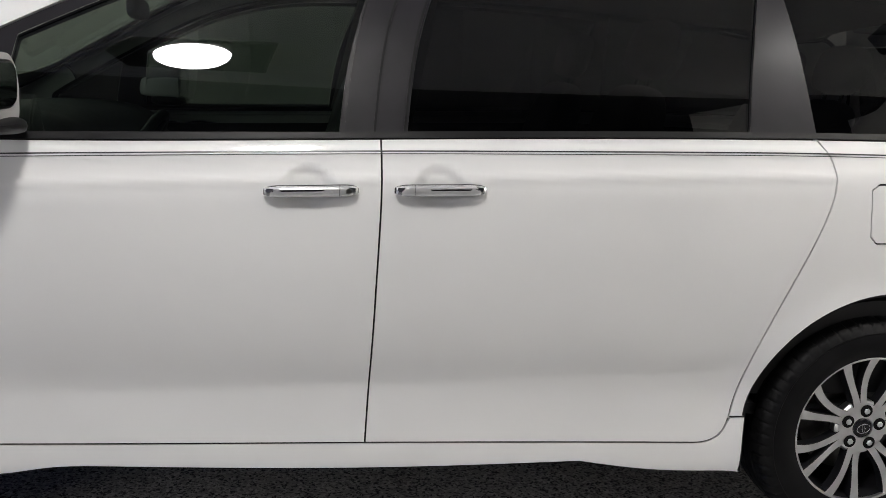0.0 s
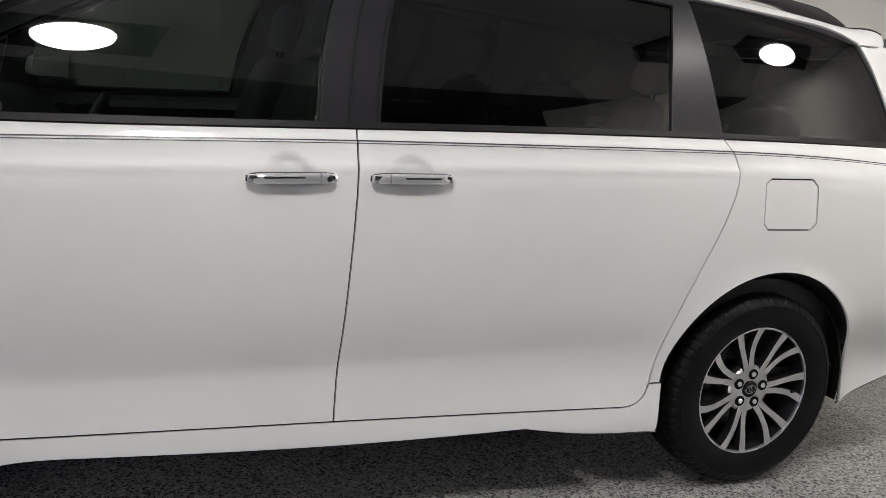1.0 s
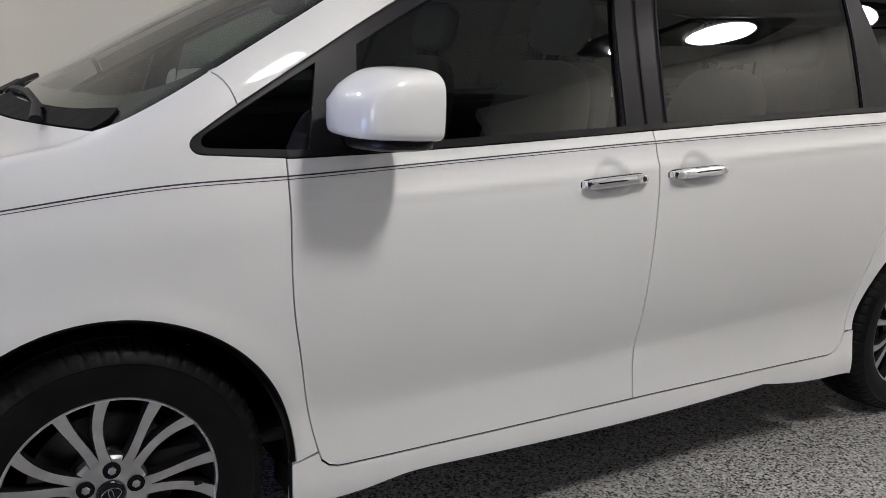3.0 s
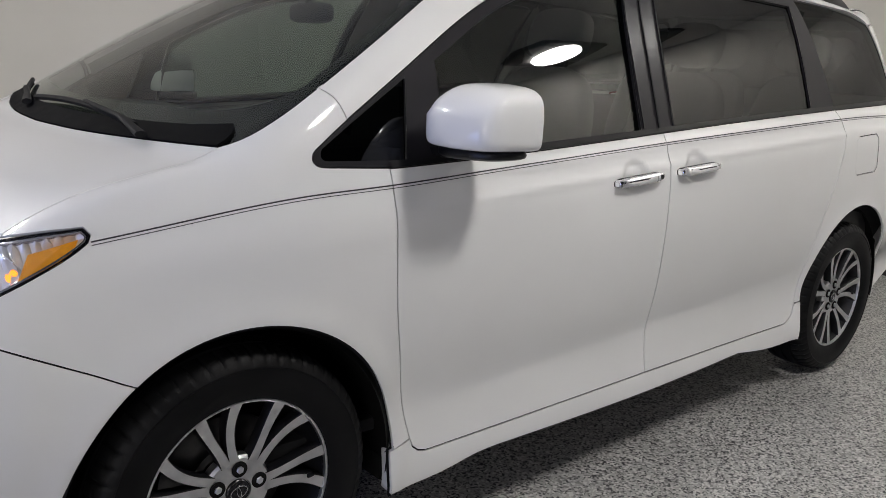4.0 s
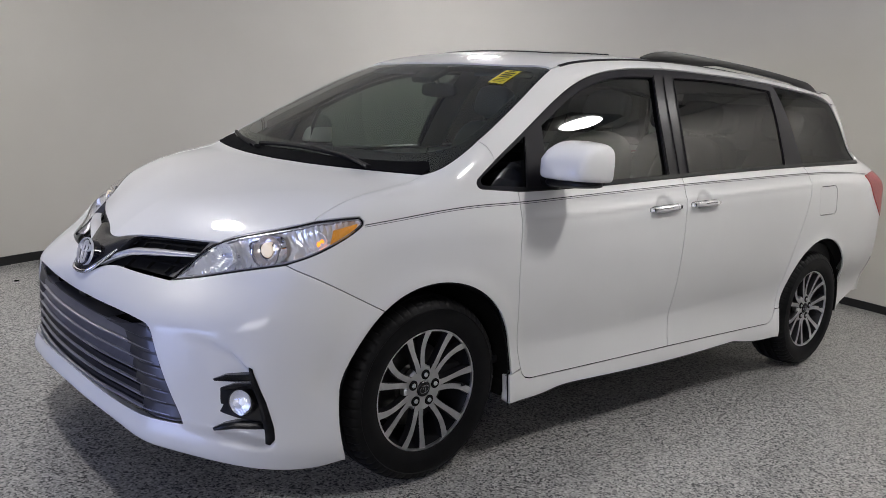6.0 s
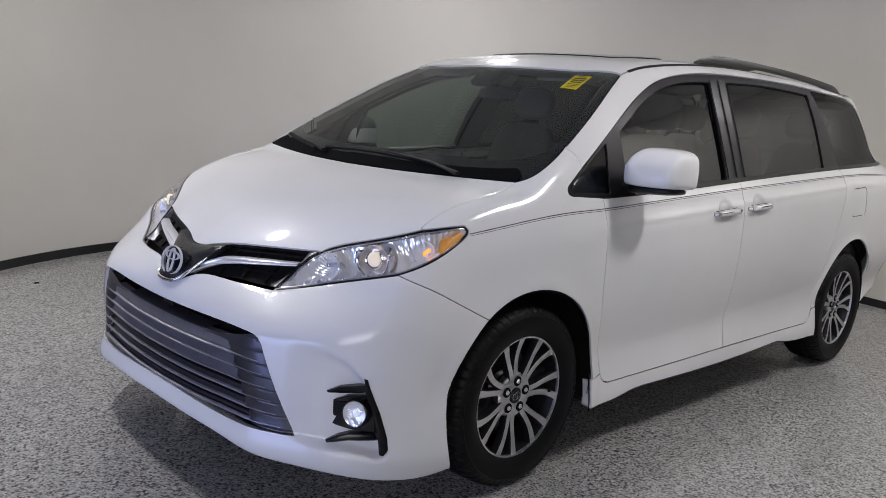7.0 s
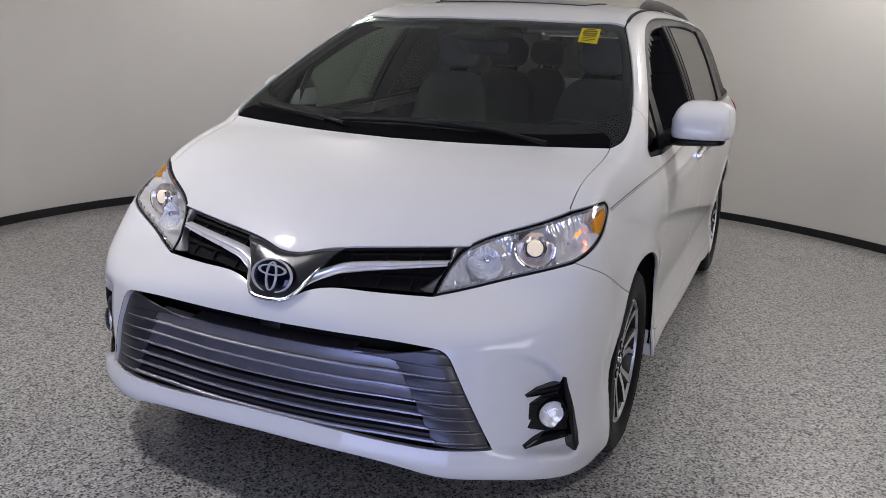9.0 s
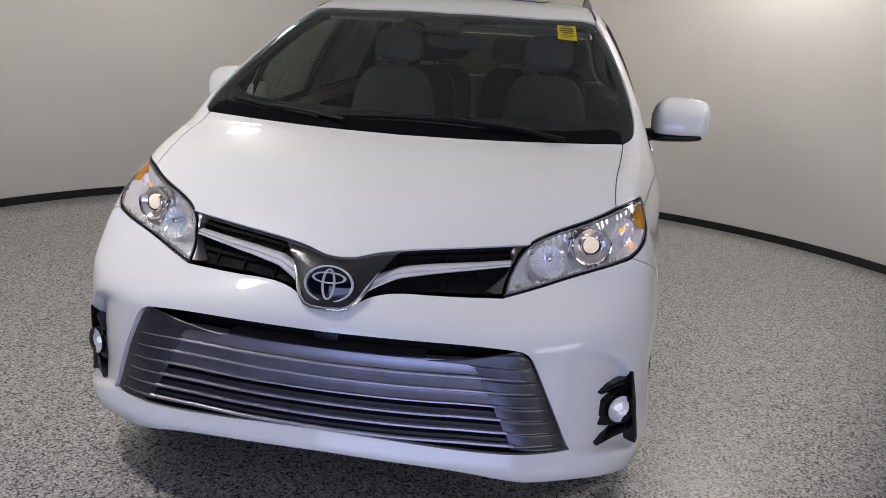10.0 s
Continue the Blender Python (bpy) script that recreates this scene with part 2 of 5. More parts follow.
slab("floor", (-0.5, 0, -0.05), (17.0, 13.0, 0.1), FLOOR, "grey epoxy floor strewn with black and white flakes", "floor")
arc_wall("wall_bay", BAY_R, BAY_R + 0.12, 0.066, CEILING, WALL_FROM, WALL_TO, WALL, "curved plain warm-white wall of the photo bay", "wall")
arc_wall("baseboard", BAY_R - 0.012, BAY_R + 0.10, 0.0, 0.066, WALL_FROM, WALL_TO, BLACK_BASE, "black vinyl strip along the foot of the curved wall", "baseboard")
slab("ceiling", (-0.5, (6.5 + BAY_EDGE) / 2, CEILING + 0.05), (17.0, 6.5 - BAY_EDGE, 0.1), CEIL, "plain white ceiling over the photo bay", "ceiling")
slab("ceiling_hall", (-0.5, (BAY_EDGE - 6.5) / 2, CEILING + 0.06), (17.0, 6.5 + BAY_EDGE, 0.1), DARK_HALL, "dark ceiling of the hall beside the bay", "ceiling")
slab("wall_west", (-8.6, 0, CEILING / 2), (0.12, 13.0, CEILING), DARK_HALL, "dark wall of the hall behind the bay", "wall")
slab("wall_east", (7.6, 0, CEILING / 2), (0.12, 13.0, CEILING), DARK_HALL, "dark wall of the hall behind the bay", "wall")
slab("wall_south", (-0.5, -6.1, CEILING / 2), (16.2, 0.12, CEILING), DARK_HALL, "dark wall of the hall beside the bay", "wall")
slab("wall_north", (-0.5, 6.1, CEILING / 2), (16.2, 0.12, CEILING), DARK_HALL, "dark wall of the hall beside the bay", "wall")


def ceiling_lamp(x, y, r, share):
    thing = tagged(new("ceiling_lamp"), "round white ceiling lamp in a long black housing", "ceiling lamp", "ceiling lamps of the bay")
    thing.location = (x, y, CEILING)
    h = r + 0.005
    bm = bmesh.new()
    outline = [(-2.1 * h, 0.0), (-1.55 * h, -1.12 * h), (2.0 * h, -1.12 * h), (2.0 * h, 1.12 * h), (-1.55 * h, 1.12 * h)]
    outer = [[bm.verts.new((u * k, v * k, d)) for u, v in outline] for k, d in ((1.0, -0.001), (1.0, -0.05), (0.96, -0.06))]
    for p, q in zip(outer, outer[1:]):
        for i in range(5):
            bm.faces.new((p[i], p[(i + 1) % 5], q[(i + 1) % 5], q[i]))
    bm.faces.new(outer[-1])
    part("housing", bm, SATIN, thing, "black pointed housing", smooth=False)
    bm = bmesh.new()
    rings = lathe(bm, [(r, -0.04), (r * 0.97, -0.085), (r * 0.82, -0.095), (r * 0.1, -0.10)], "z", 48)
    cap(bm, rings[-1])
    cap(bm, rings[0])
    part("diffuser", bm, glow("lamp_diffuser", (1.0, 0.972, 0.940), LAMP_POWER * share * (0.195 / r) ** 2), thing, "glowing round white diffuser")
    return thing


for lamp in LAMPS:
    ceiling_lamp(*lamp)


# ---- the van's skin: a smooth field, negative inside, built from profile curves ----
def spline(xs, vs):
    """A natural cubic curve through a few knots, straight beyond its ends."""
    xs, vs = np.array(xs, float), np.array(vs, float)
    n, h = len(xs), np.diff(xs)
    a, b = np.eye(n), np.zeros(n)
    for i in range(1, n - 1):
        a[i, i - 1:i + 2] = h[i - 1], 2 * (h[i - 1] + h[i]), h[i]
        b[i] = 6 * ((vs[i + 1] - vs[i]) / h[i] - (vs[i] - vs[i - 1]) / h[i - 1])
    m = np.linalg.solve(a, b)

    def at(x):
        x = np.asarray(x, float)
        c = np.clip(x, xs[0], xs[-1])
        i = np.clip(np.searchsorted(xs, c) - 1, 0, n - 2)
        p, q = xs[i + 1] - c, c - xs[i]
        v = (m[i] * p ** 3 + m[i + 1] * q ** 3) / (6 * h[i]) + (vs[i] / h[i] - m[i] * h[i] / 6) * p + (vs[i + 1] / h[i] - m[i + 1] * h[i] / 6) * q
        first = (vs[1] - vs[0]) / h[0] - h[0] * m[1] / 6
        last = (vs[-1] - vs[-2]) / h[-1] + h[-1] * m[-2] / 6
        return v + np.minimum(x - xs[0], 0) * first + np.maximum(x - xs[-1], 0) * last
    return at


def step01(x, a, b):
    t = np.clip((np.asarray(x, float) - a) / (b - a), 0, 1)
    return t * t * (3 - 2 * t)


def smax(a, b, k):
    h = np.maximum(k - np.abs(a - b), 0) / k
    return np.maximum(a, b) + h * h * k / 4


BELT = spline((-0.3, 0.2, 0.45, 1.51, 2.6, 3.5, 4.1), (1.03, 1.083, 1.093, 1.15, 1.21, 1.238, 1.24))
WIDTH = spline((0.10, 0.18, 0.24, 0.33, 0.40, 0.47, 0.55, 0.64, 0.75, 0.87, 0.95, 1.01, 1.05, 1.10, 1.15, 1.22, 1.30, 1.40, 1.50, 1.60, 1.68, 1.76, 1.88),
               (0.925, 0.965, 0.983, 0.975, 0.963, 0.958, 0.967, 0.979, 0.987, 0.990, 0.988, 0.9845, 0.976, 0.960, 0.941, 0.914, 0.882, 0.838, 0.785, 0.722, 0.66, 0.58, 0.44))
NOSE = spline((0.14, 0.20, 0.25, 0.31, 0.45, 0.55, 0.62, 0.68, 0.73, 0.78, 0.83, 0.90, 1.00, 1.12),
              (-0.90, -0.955, -0.985, -0.975, -0.972, -0.97, -0.963, -0.945, -0.905, -0.862, -0.822, -0.75, -0.62, -0.42))
CORNER = spline((0.0, 0.3, 0.5, 0.6, 0.68, 0.75, 0.82, 0.87, 0.91, 0.94, 0.965, 0.985, 1.0, 1.02), (0.0, 0.010, 0.032, 0.052, 0.088, 0.128, 0.180, 0.232, 0.290, 0.355, 0.43, 0.53, 0.68, 1.0))
SWEPT = spline((0.0, 0.3, 0.5, 0.7, 0.8, 0.88, 0.94, 0.97, 1.0, 1.03), (0.0, 0.045, 0.105, 0.165, 0.195, 0.24, 0.33, 0.45, 0.70, 1.1))
TAIL = spline((0.2, 0.35, 0.6, 0.9, 1.2, 1.5, 1.66, 1.8), (4.06, 4.11, 4.125, 4.10, 4.05, 3.92, 3.80, 3.55))
HOOD = spline((-1.0, -0.83, -0.70, -0.50, -0.30, -0.12, 0.3), (0.70, 0.835, 0.92, 1.015, 1.083, 1.128, 1.20))
ROOF = spline((0.4, 0.72, 0.9, 1.2, 1.6, 2.2, 2.8, 3.4, 3.8, 4.1), (1.50, 1.618, 1.665, 1.708, 1.735, 1.742, 1.728, 1.695, 1.655, 1.59))
REAR_IN = spline((2.6, 3.1, 3.6, 4.0, 4.2), (0.0, 0.010, 0.058, 0.145, 0.205))
CREASE = spline((0.4, 1.0, 1.6, 2.1, 2.6), (0.450, 0.468, 0.494, 0.522, 0.551))
DIMPLES = []                                    # finger hollows behind the door handles: x, z


def side_y(x, z):
    up = z - (BELT(x) - 1.15) * step01(z, 0.55, 1.05)
    y = WIDTH(up) - np.where(x > 2.6, REAR_IN(x), 0) * (0.45 + 1.6 * step01(z, 1.1, 1.35))
    y = y - 0.06 * step01(x, 3.2, 3.6) * (1 - step01(z, 0.35, 0.7))
    y = y - 0.075 * step01(-x, -0.25, 0.45) * step01(z, 0.55, 1.0)
    for hub in (0.0, 3.03):                     # lips round the wheels
        r = np.hypot(x - hub, z - 0.355)
        y = y + 0.010 * np.exp(-((r - 0.42) / 0.045) ** 2) * (1 - step01(z, 0.75, 0.95))
    run = step01(x, 0.25, 0.6) * (1 - step01(x, 3.2, 3.6))
    for drop, tall, wide in ((0.036, 0.0040, 0.015), (0.101, 0.0042, 0.015)):   # the two soft creases of the shoulder
        y = y + tall * run * np.exp(-((z - BELT(x) + drop) / wide) ** 2)
    fold = CREASE(x) - z                        # the hollow crease low on the doors
    y = y - 0.0055 * step01(x, 0.45, 0.8) * (1 - step01(x, 2.45, 2.65)) * np.exp(-np.sqrt(fold ** 2 + 0.013 ** 2) / 0.055)
    for hx, hz in DIMPLES:
        q = np.hypot((x - hx) / 0.078, (z - hz) / 0.057)
        y = y - 0.013 * (1 - step01(q, 0.45, 1.0))
    return y


def front_x(y, z):
    y = np.abs(y)
    return NOSE(z) + CORNER(y) + (SWEPT(y) - CORNER(y)) * step01(z, 0.62, 0.80)


def top_z(x, y):
    hood = HOOD(x) - 0.024 * (y / 0.8) ** 2 - 0.010 * (y / 0.85) ** 6 + 0.012 * np.exp(-((np.abs(y) - 0.875) / 0.05) ** 2)
    glass = 1.13 + 0.64 * (x + 0.12) - 0.09 * (x + 0.12) ** 2 - 0.060 * (y / 0.75) ** 2
    roof = ROOF(x) - 0.028 * (y / 0.6) ** 2
    cabin = -smax(-glass, -roof, 0.05)
    return smax(hood, cabin, 0.02)


def field(x, y, z):
    y = np.abs(y)
    f = smax(y - side_y(x, z), front_x(y, z) - x, 0.07)
    f = smax(f, x - TAIL(z) + 0.35 * CORNER(y) * (y < 1.2), 0.10)
    return smax(f, (z - top_z(x, y)) * 0.8, 0.06)


def root(eye, way, far):
    """The distance along each ray at which it leaves the skin."""
    lo, hi = np.zeros(len(eye)), np.full(len(eye), float(far))
    for _ in range(22):
        mid = (lo + hi) / 2
        p = eye + way * mid[:, None]
        out = field(p[:, 0], p[:, 1], p[:, 2]) > 0
        hi, lo = np.where(out, mid, hi), np.where(out, lo, mid)
    return eye + way * ((lo + hi) / 2)[:, None]


def chart_side(q):
    """(x, z) seen from the side."""
    n = len(q)
    eye = np.stack([q[:, 0], np.zeros(n), q[:, 1]], 1)
    return root(eye, np.tile((0.0, -1.0, 0.0), (n, 1)), 1.3)


def chart_front(q):
    """(angle round an upright axis behind the nose, z); negative angles lie on the driver's side."""
    n = len(q)
    eye = np.stack([np.full(n, 0.1), np.zeros(n), q[:, 1]], 1)
    return root(eye, np.stack([-np.cos(q[:, 0]), np.sin(q[:, 0]), np.zeros(n)], 1), 1.8)


def chart_top(q):
    """(x, y) seen from above."""
    n = len(q)
    eye = np.stack([q[:, 0], q[:, 1], np.full(n, 0.6)], 1)
    return root(eye, np.tile((0.0, 0.0, 1.0), (n, 1)), 1.6)


def chart_roof(q):
    """(x, angle above the level, round a lengthwise axis low in the van); 90 degrees is the middle of the roof."""
    n = len(q)
    eye = np.stack([q[:, 0], np.zeros(n), np.full(n, 0.55)], 1)
    return root(eye, np.stack([np.zeros(n), -np.cos(q[:, 1]), np.sin(q[:, 1])], 1), 1.5)


def normals(p):
    e = 2e-3
    g = np.stack([field(p[:, 0] + e * (i == 0), p[:, 1] + e * (i == 1), p[:, 2] + e * (i == 2)) -
                  field(p[:, 0] - e * (i == 0), p[:, 1] - e * (i == 1), p[:, 2] - e * (i == 2)) for i in range(3)], 1)
    return g / np.maximum(np.linalg.norm(g, axis=1, keepdims=True), 1e-9)


# ---- panels cut from the skin ----
from mathutils import geometry

CHARTS = {"side": chart_side, "front": chart_front, "top": chart_top, "roof": chart_roof}


def flat(kind, p):
    """Places near the skin as a chart's two coordinates."""
    p = np.asarray(p, float)
    if kind == "side":
        return p[:, [0, 2]]
    if kind == "top":
        return p[:, :2]
    if kind == "roof":
        return np.stack([p[:, 0], np.arctan2(p[:, 2] - 0.55, np.abs(p[:, 1]))], 1)
    return np.stack([np.arctan2(p[:, 1], 0.1 - p[:, 0]), p[:, 2]], 1)


def bow(*pts, step=0.02):
    """A smooth line through a few places."""
    p = np.array(pts, float)
    s = np.concatenate([[0], np.cumsum(np.linalg.norm(np.diff(p, axis=0), axis=1))])
    n = max(2, int(s[-1] / step) + 1)
    w = np.linspace(0, s[-1], n)
    if len(p) == 2:
        return p[0] + (p[1] - p[0]) * (w / s[-1])[:, None]
    return np.stack([spline(s, p[:, k])(w) for k in range(3)], 1)


def snap(kind, p):
    """Lays a line onto the skin."""
    return CHARTS[kind](flat(kind, p))


def arch(hub, a0, a1, n=46):
    """The edge of a wheel opening, by angles in degrees from the rear."""
    a = np.radians(np.linspace(a0, a1, n))
    r, x = (0.413, hub) if hub < 1 else (0.435, hub + 0.005)
    return snap("side", np.stack([x + r * np.cos(a), np.full(n, -0.97), 0.357 + r * np.sin(a)], 1))


def mirrored(p):
    return np.asarray(p) * (1, -1, 1)


def loop(*runs):
    p = np.concatenate(runs)
    keep = np.linalg.norm(p - np.roll(p, 1, 0), axis=1) > 1.5e-3
    return p[keep]


def inset(q, d):
    """Moves a closed outline inwards (outwards if negative); it runs counter-clockwise."""
    a, b = q - np.roll(q, 1, 0), np.roll(q, -1, 0) - q
    n1 = np.stack([-a[:, 1], a[:, 0]], 1) / np.maximum(np.linalg.norm(a, axis=1), 1e-9)[:, None]
    n2 = np.stack([-b[:, 1], b[:, 0]], 1) / np.maximum(np.linalg.norm(b, axis=1), 1e-9)[:, None]
    m = n1 + n2
    m /= np.maximum(np.linalg.norm(m, axis=1), 1e-9)[:, None]
    c = np.maximum((m * n1).sum(1), 0.5)
    return q + m * (d / c)[:, None]


def ccw(q):
    x, y = q[:, 0], q[:, 1]
    return q if (x * np.roll(y, -1) - y * np.roll(x, -1)).sum() > 0 else q[::-1]


def within(q, poly):
    x, y = q[:, 0], q[:, 1]
    inside = np.zeros(len(q), bool)
    for (ax, ay), (bx, by) in zip(poly, np.roll(poly, -1, 0)):
        hit = (ay > y) != (by > y)
        if ay != by:
            inside ^= hit & (x < (bx - ax) * (y - ay) / (by - ay) + ax)
    return inside


def cut(outlines, step):
    """Triangles that fill the first outline, leaving out the others, with an even grid inside."""
    lo, hi = outlines[0].min(0), outlines[0].max(0)
    gx, gy = np.meshgrid(np.arange(lo[0], hi[0], step), np.arange(lo[1], hi[1], step))
    gx = gx + (np.arange(len(gx))[:, None] % 2) * step / 2
    g = np.stack([gx.ravel(), gy.ravel()], 1)
    ok = within(g, outlines[0])
    for o in outlines[1:]:
        ok &= ~within(g, o)
    g = g[ok]
    rim = np.concatenate(outlines)
    if len(g):
        near = np.concatenate([((c[:, None, :] - rim[None]) ** 2).sum(2).min(1) for c in np.array_split(g, len(g) // 400 + 1)])
        g = g[near > (0.55 * step) ** 2]
    edges, k = [], 0
    for o in outlines:
        edges += [(k + i, k + (i + 1) % len(o)) for i in range(len(o))]
        k += len(o)
    allp = np.concatenate([rim, g]) if len(g) else rim
    out = geometry.delaunay_2d_cdt([Vector(p) for p in allp], edges, [], 0, 1e-6)
    v = np.array([tuple(p) for p in out[0]])
    f = np.array([tuple(t) for t in out[2] if len(t) == 3])
    c = v[f].mean(1)
    ok = within(c, outlines[0])
    for o in outlines[1:]:
        ok &= ~within(c, o)
    return v, f[ok], np.array([bool(o) and min(o) < len(outlines[0]) for o in out[3]])


def skin(kind, q, sink=None):
    """Places and normals on the skin; sink presses the bumper's pockets in."""
    p = CHARTS[kind](q)
    if sink is not None:
        p = sink(p)
    return p, normals(p)


def panel(name, places, kind, material, parent, label="", gap=0.0025, step=0.025, depth=0.014, lift=0.0, round_edge=0.0016,
          holes=(), seal=True, both=True, sink=None, thick=True, bend=None):
    """A sheet of the van's skin inside an outline: rounded at its rim, turned in at its edge, with a rubber seal behind
    the gap.
    both: a mirrored twin on the other side. bend: turns a pane's shading normals only, to steer its reflections:
    degrees, degrees a metre, and the place they count from."""
    q = ccw(flat(kind, places))
    rim = inset(q, gap)
    inner = [ccw(flat(kind, h)) for h in holes]
    inner = [inset(h, -gap) for h in inner]
    v, f, on_rim = cut([rim] + inner, step)
    p, n = skin(kind, v, sink)
    top = p + n * lift
    top[on_rim] -= n[on_rim] * round_edge
    verts, faces, norms = [top], [f], [n if sink is None else np.zeros_like(n)]
    k = len(top)
    if thick:
        for o in [rim] + inner:
            a, an = skin(kind, o, sink)
            m = len(o)
            verts += [a + an * (lift - round_edge), a + an * (lift - depth)]
            norms += [np.zeros((2 * m, 3))]
            i = np.arange(m)
            j = (i + 1) % m
            faces += [np.stack([k + i, k + j, k + m + j], 1), np.stack([k + i, k + m + j, k + m + i], 1)]
            k += 2 * m
    verts, faces, norms = np.concatenate(verts), np.concatenate(faces), np.concatenate(norms)
    # only the normals turn, which shifts the lamps' reflections; the glass keeps its shape
    if bend:
        turn = np.radians(bend[0] + bend[1] * (verts[:, 0] - bend[2]))
        c, d = np.cos(turn), np.sin(turn)
        norms = np.stack([norms[:, 0] * c - norms[:, 1] * d, norms[:, 0] * d + norms[:, 1] * c, norms[:, 2]], 1)
    tri = verts[f[:200]]
    turn = (np.cross(tri[:, 1] - tri[:, 0], tri[:, 2] - tri[:, 0]) * n[f[:200, 0]]).sum(1).mean() < 0
    made = []
    for flip in ((1, -1) if both else (1,)):
        me = bpy.data.meshes.new(name)
        w, ff = verts * (1, flip, 1), faces
        if turn != (flip < 0):
            ff = faces[:, ::-1]
        me.from_pydata(w.tolist(), [], ff.tolist())
        me.materials.append(material)
        me.polygons.foreach_set("use_smooth", [True] * len(me.polygons))
        me.normals_split_custom_set_from_vertices((norms * (1, flip, 1)).tolist())
        ob = new(name, me)
        ob.parent = parent
        if label:
            ob["label"] = label
        made.append(ob)
        if seal:
            a, an = skin(kind, inset(q, -0.006), sink)
            b, bn = skin(kind, inset(q, 0.008), sink)
            a, b, m = (a + an * (lift - 0.0105)) * (1, flip, 1), (b + bn * (lift - 0.0105)) * (1, flip, 1), len(q)
            i = np.arange(m)
            j = (i + 1) % m
            ms = bpy.data.meshes.new("seal")
            ms.from_pydata(np.concatenate([a, b]).tolist(), [], np.stack([i, j, m + j, m + i], 1).tolist())
            ms.materials.append(RUBBER)
            so = new("seal", ms)
            so.parent = ob
    return made


def ribbon(name, line, kind, width, material, parent, lift=0.0008, both=True, label=""):
    """A thin strip laid on the skin along a line."""
    q = flat(kind, line)
    d = np.gradient(q, axis=0)
    n = np.stack([-d[:, 1], d[:, 0]], 1) / np.maximum(np.linalg.norm(d, axis=1), 1e-9)[:, None]
    a, an = skin(kind, q + n * width / 2)
    b, bn = skin(kind, q - n * width / 2)
    m = len(q)
    i = np.arange(m - 1)
    for flip in ((1, -1) if both else (1,)):
        me = bpy.data.meshes.new(name)
        v = np.concatenate([a + an * lift, b + bn * lift, a - an * 0.002, b - bn * 0.002]) * (1, flip, 1)
        quads = [np.stack([i, i + 1, m + i + 1, m + i], 1), np.stack([i, i + 1, 2 * m + i + 1, 2 * m + i], 1), np.stack([m + i, m + i + 1, 3 * m + i + 1, 3 * m + i], 1)]
        me.from_pydata(v.tolist(), [], np.concatenate(quads).tolist())
        me.materials.append(material)
        ob = new(name, me)
        ob.parent = parent
        if label:
            ob["label"] = label


# ---- the van ----
van = tagged(new("minivan"), "white pearl minivan with dark tinted windows, headlights lit", "minivan")
DIMPLES += [(1.335, 1.020), (1.668, 1.037)]


def on_belt(x0, x1, drop=0.0, n=40):
    x = np.linspace(x0, x1, n)
    return snap("side", np.stack([x, np.full(n, -0.94), BELT(x) - drop], 1))


def side_bow(*xz):
    """A smooth line on the van's side, by length and height."""
    return snap("side", bow(*[(x, -0.95, z) for x, z in xz]))


# lines between the panels, driver's side
HOOD_SIDE = snap("top", bow((-0.43, -0.798, 0.985), (-0.30, -0.797, 1.045), (-0.15, -0.807, 1.09), (0.012, -0.815, 1.146)))
SCREEN_BASE = snap("top", bow((0.012, -0.815, 1.146), (-0.025, -0.70, 1.138), (-0.083, -0.48, 1.133), (-0.125, -0.22, 1.128), (-0.138, 0, 1.127)))
SCREEN_SIDE = snap("top", bow((0.012, -0.815, 1.146), (0.04, -0.838, 1.155), (0.10, -0.853, 1.183), (0.265, -0.836, 1.28), (0.52, -0.77, 1.428), (0.76, -0.688, 1.562), (0.825, -0.665, 1.594)))
SCREEN_TOP = snap("top", bow((0.825, -0.665, 1.594), (0.83, -0.62, 1.603), (0.795, -0.49, 1.604), (0.76, -0.27, 1.606), (0.742, 0, 1.606)))
DITCH = snap("top", bow((0.825, -0.665, 1.594), (0.93, -0.655, 1.64), (1.25, -0.63, 1.69), (2.0, -0.612, 1.71), (3.0, -0.60, 1.70), (3.70, -0.57, 1.63)))
LIGHT_TOP = snap("front", bow((-0.43, -0.798, 0.985), (-0.37, -0.838, 0.998), (-0.302, -0.875, 1.005)))
LIGHT_REAR = snap("front", bow((-0.302, -0.875, 1.005), (-0.292, -0.888, 0.988), (-0.316, -0.897, 0.965), (-0.385, -0.904, 0.930), (-0.48, -0.897, 0.888), (-0.575, -0.862, 0.851)))
LIGHT_LOW = snap("front", bow((-0.575, -0.862, 0.851), (-0.645, -0.765, 0.822), (-0.735, -0.60, 0.773), (-0.802, -0.493, 0.746)))
LIGHT_NOSE = snap("front", bow((-0.802, -0.493, 0.746), (-0.755, -0.499, 0.785), (-0.670, -0.530, 0.865), (-0.605, -0.600, 0.908), (-0.528, -0.695, 0.942), (-0.43, -0.798, 0.985)))
HOOD_NOSE = snap("front", bow((-0.648, -0.552, 0.878), (-0.728, -0.33, 0.863), (-0.772, -0.165, 0.847), (-0.800, -0.082, 0.831), (-0.812, -0.048, 0.8225), (-0.818, -0.020, 0.8198), (-0.819, 0, 0.8195)))
BUMPER_FENDER = snap("front", bow((-0.575, -0.862, 0.851), (-0.487, -0.935, 0.808), (-0.368, -0.956, 0.750), (-0.250, -0.97, 0.692)))
DOOR_FRONT = side_bow((0.398, 1.092), (0.395, 0.988), (0.395, 0.872), (0.404, 0.735), (0.424, 0.618), (0.451, 0.465), (0.474, 0.372))
DOOR_HEEL = side_bow((0.474, 0.372), (0.483, 0.348), (0.505, 0.331), (0.55, 0.325))
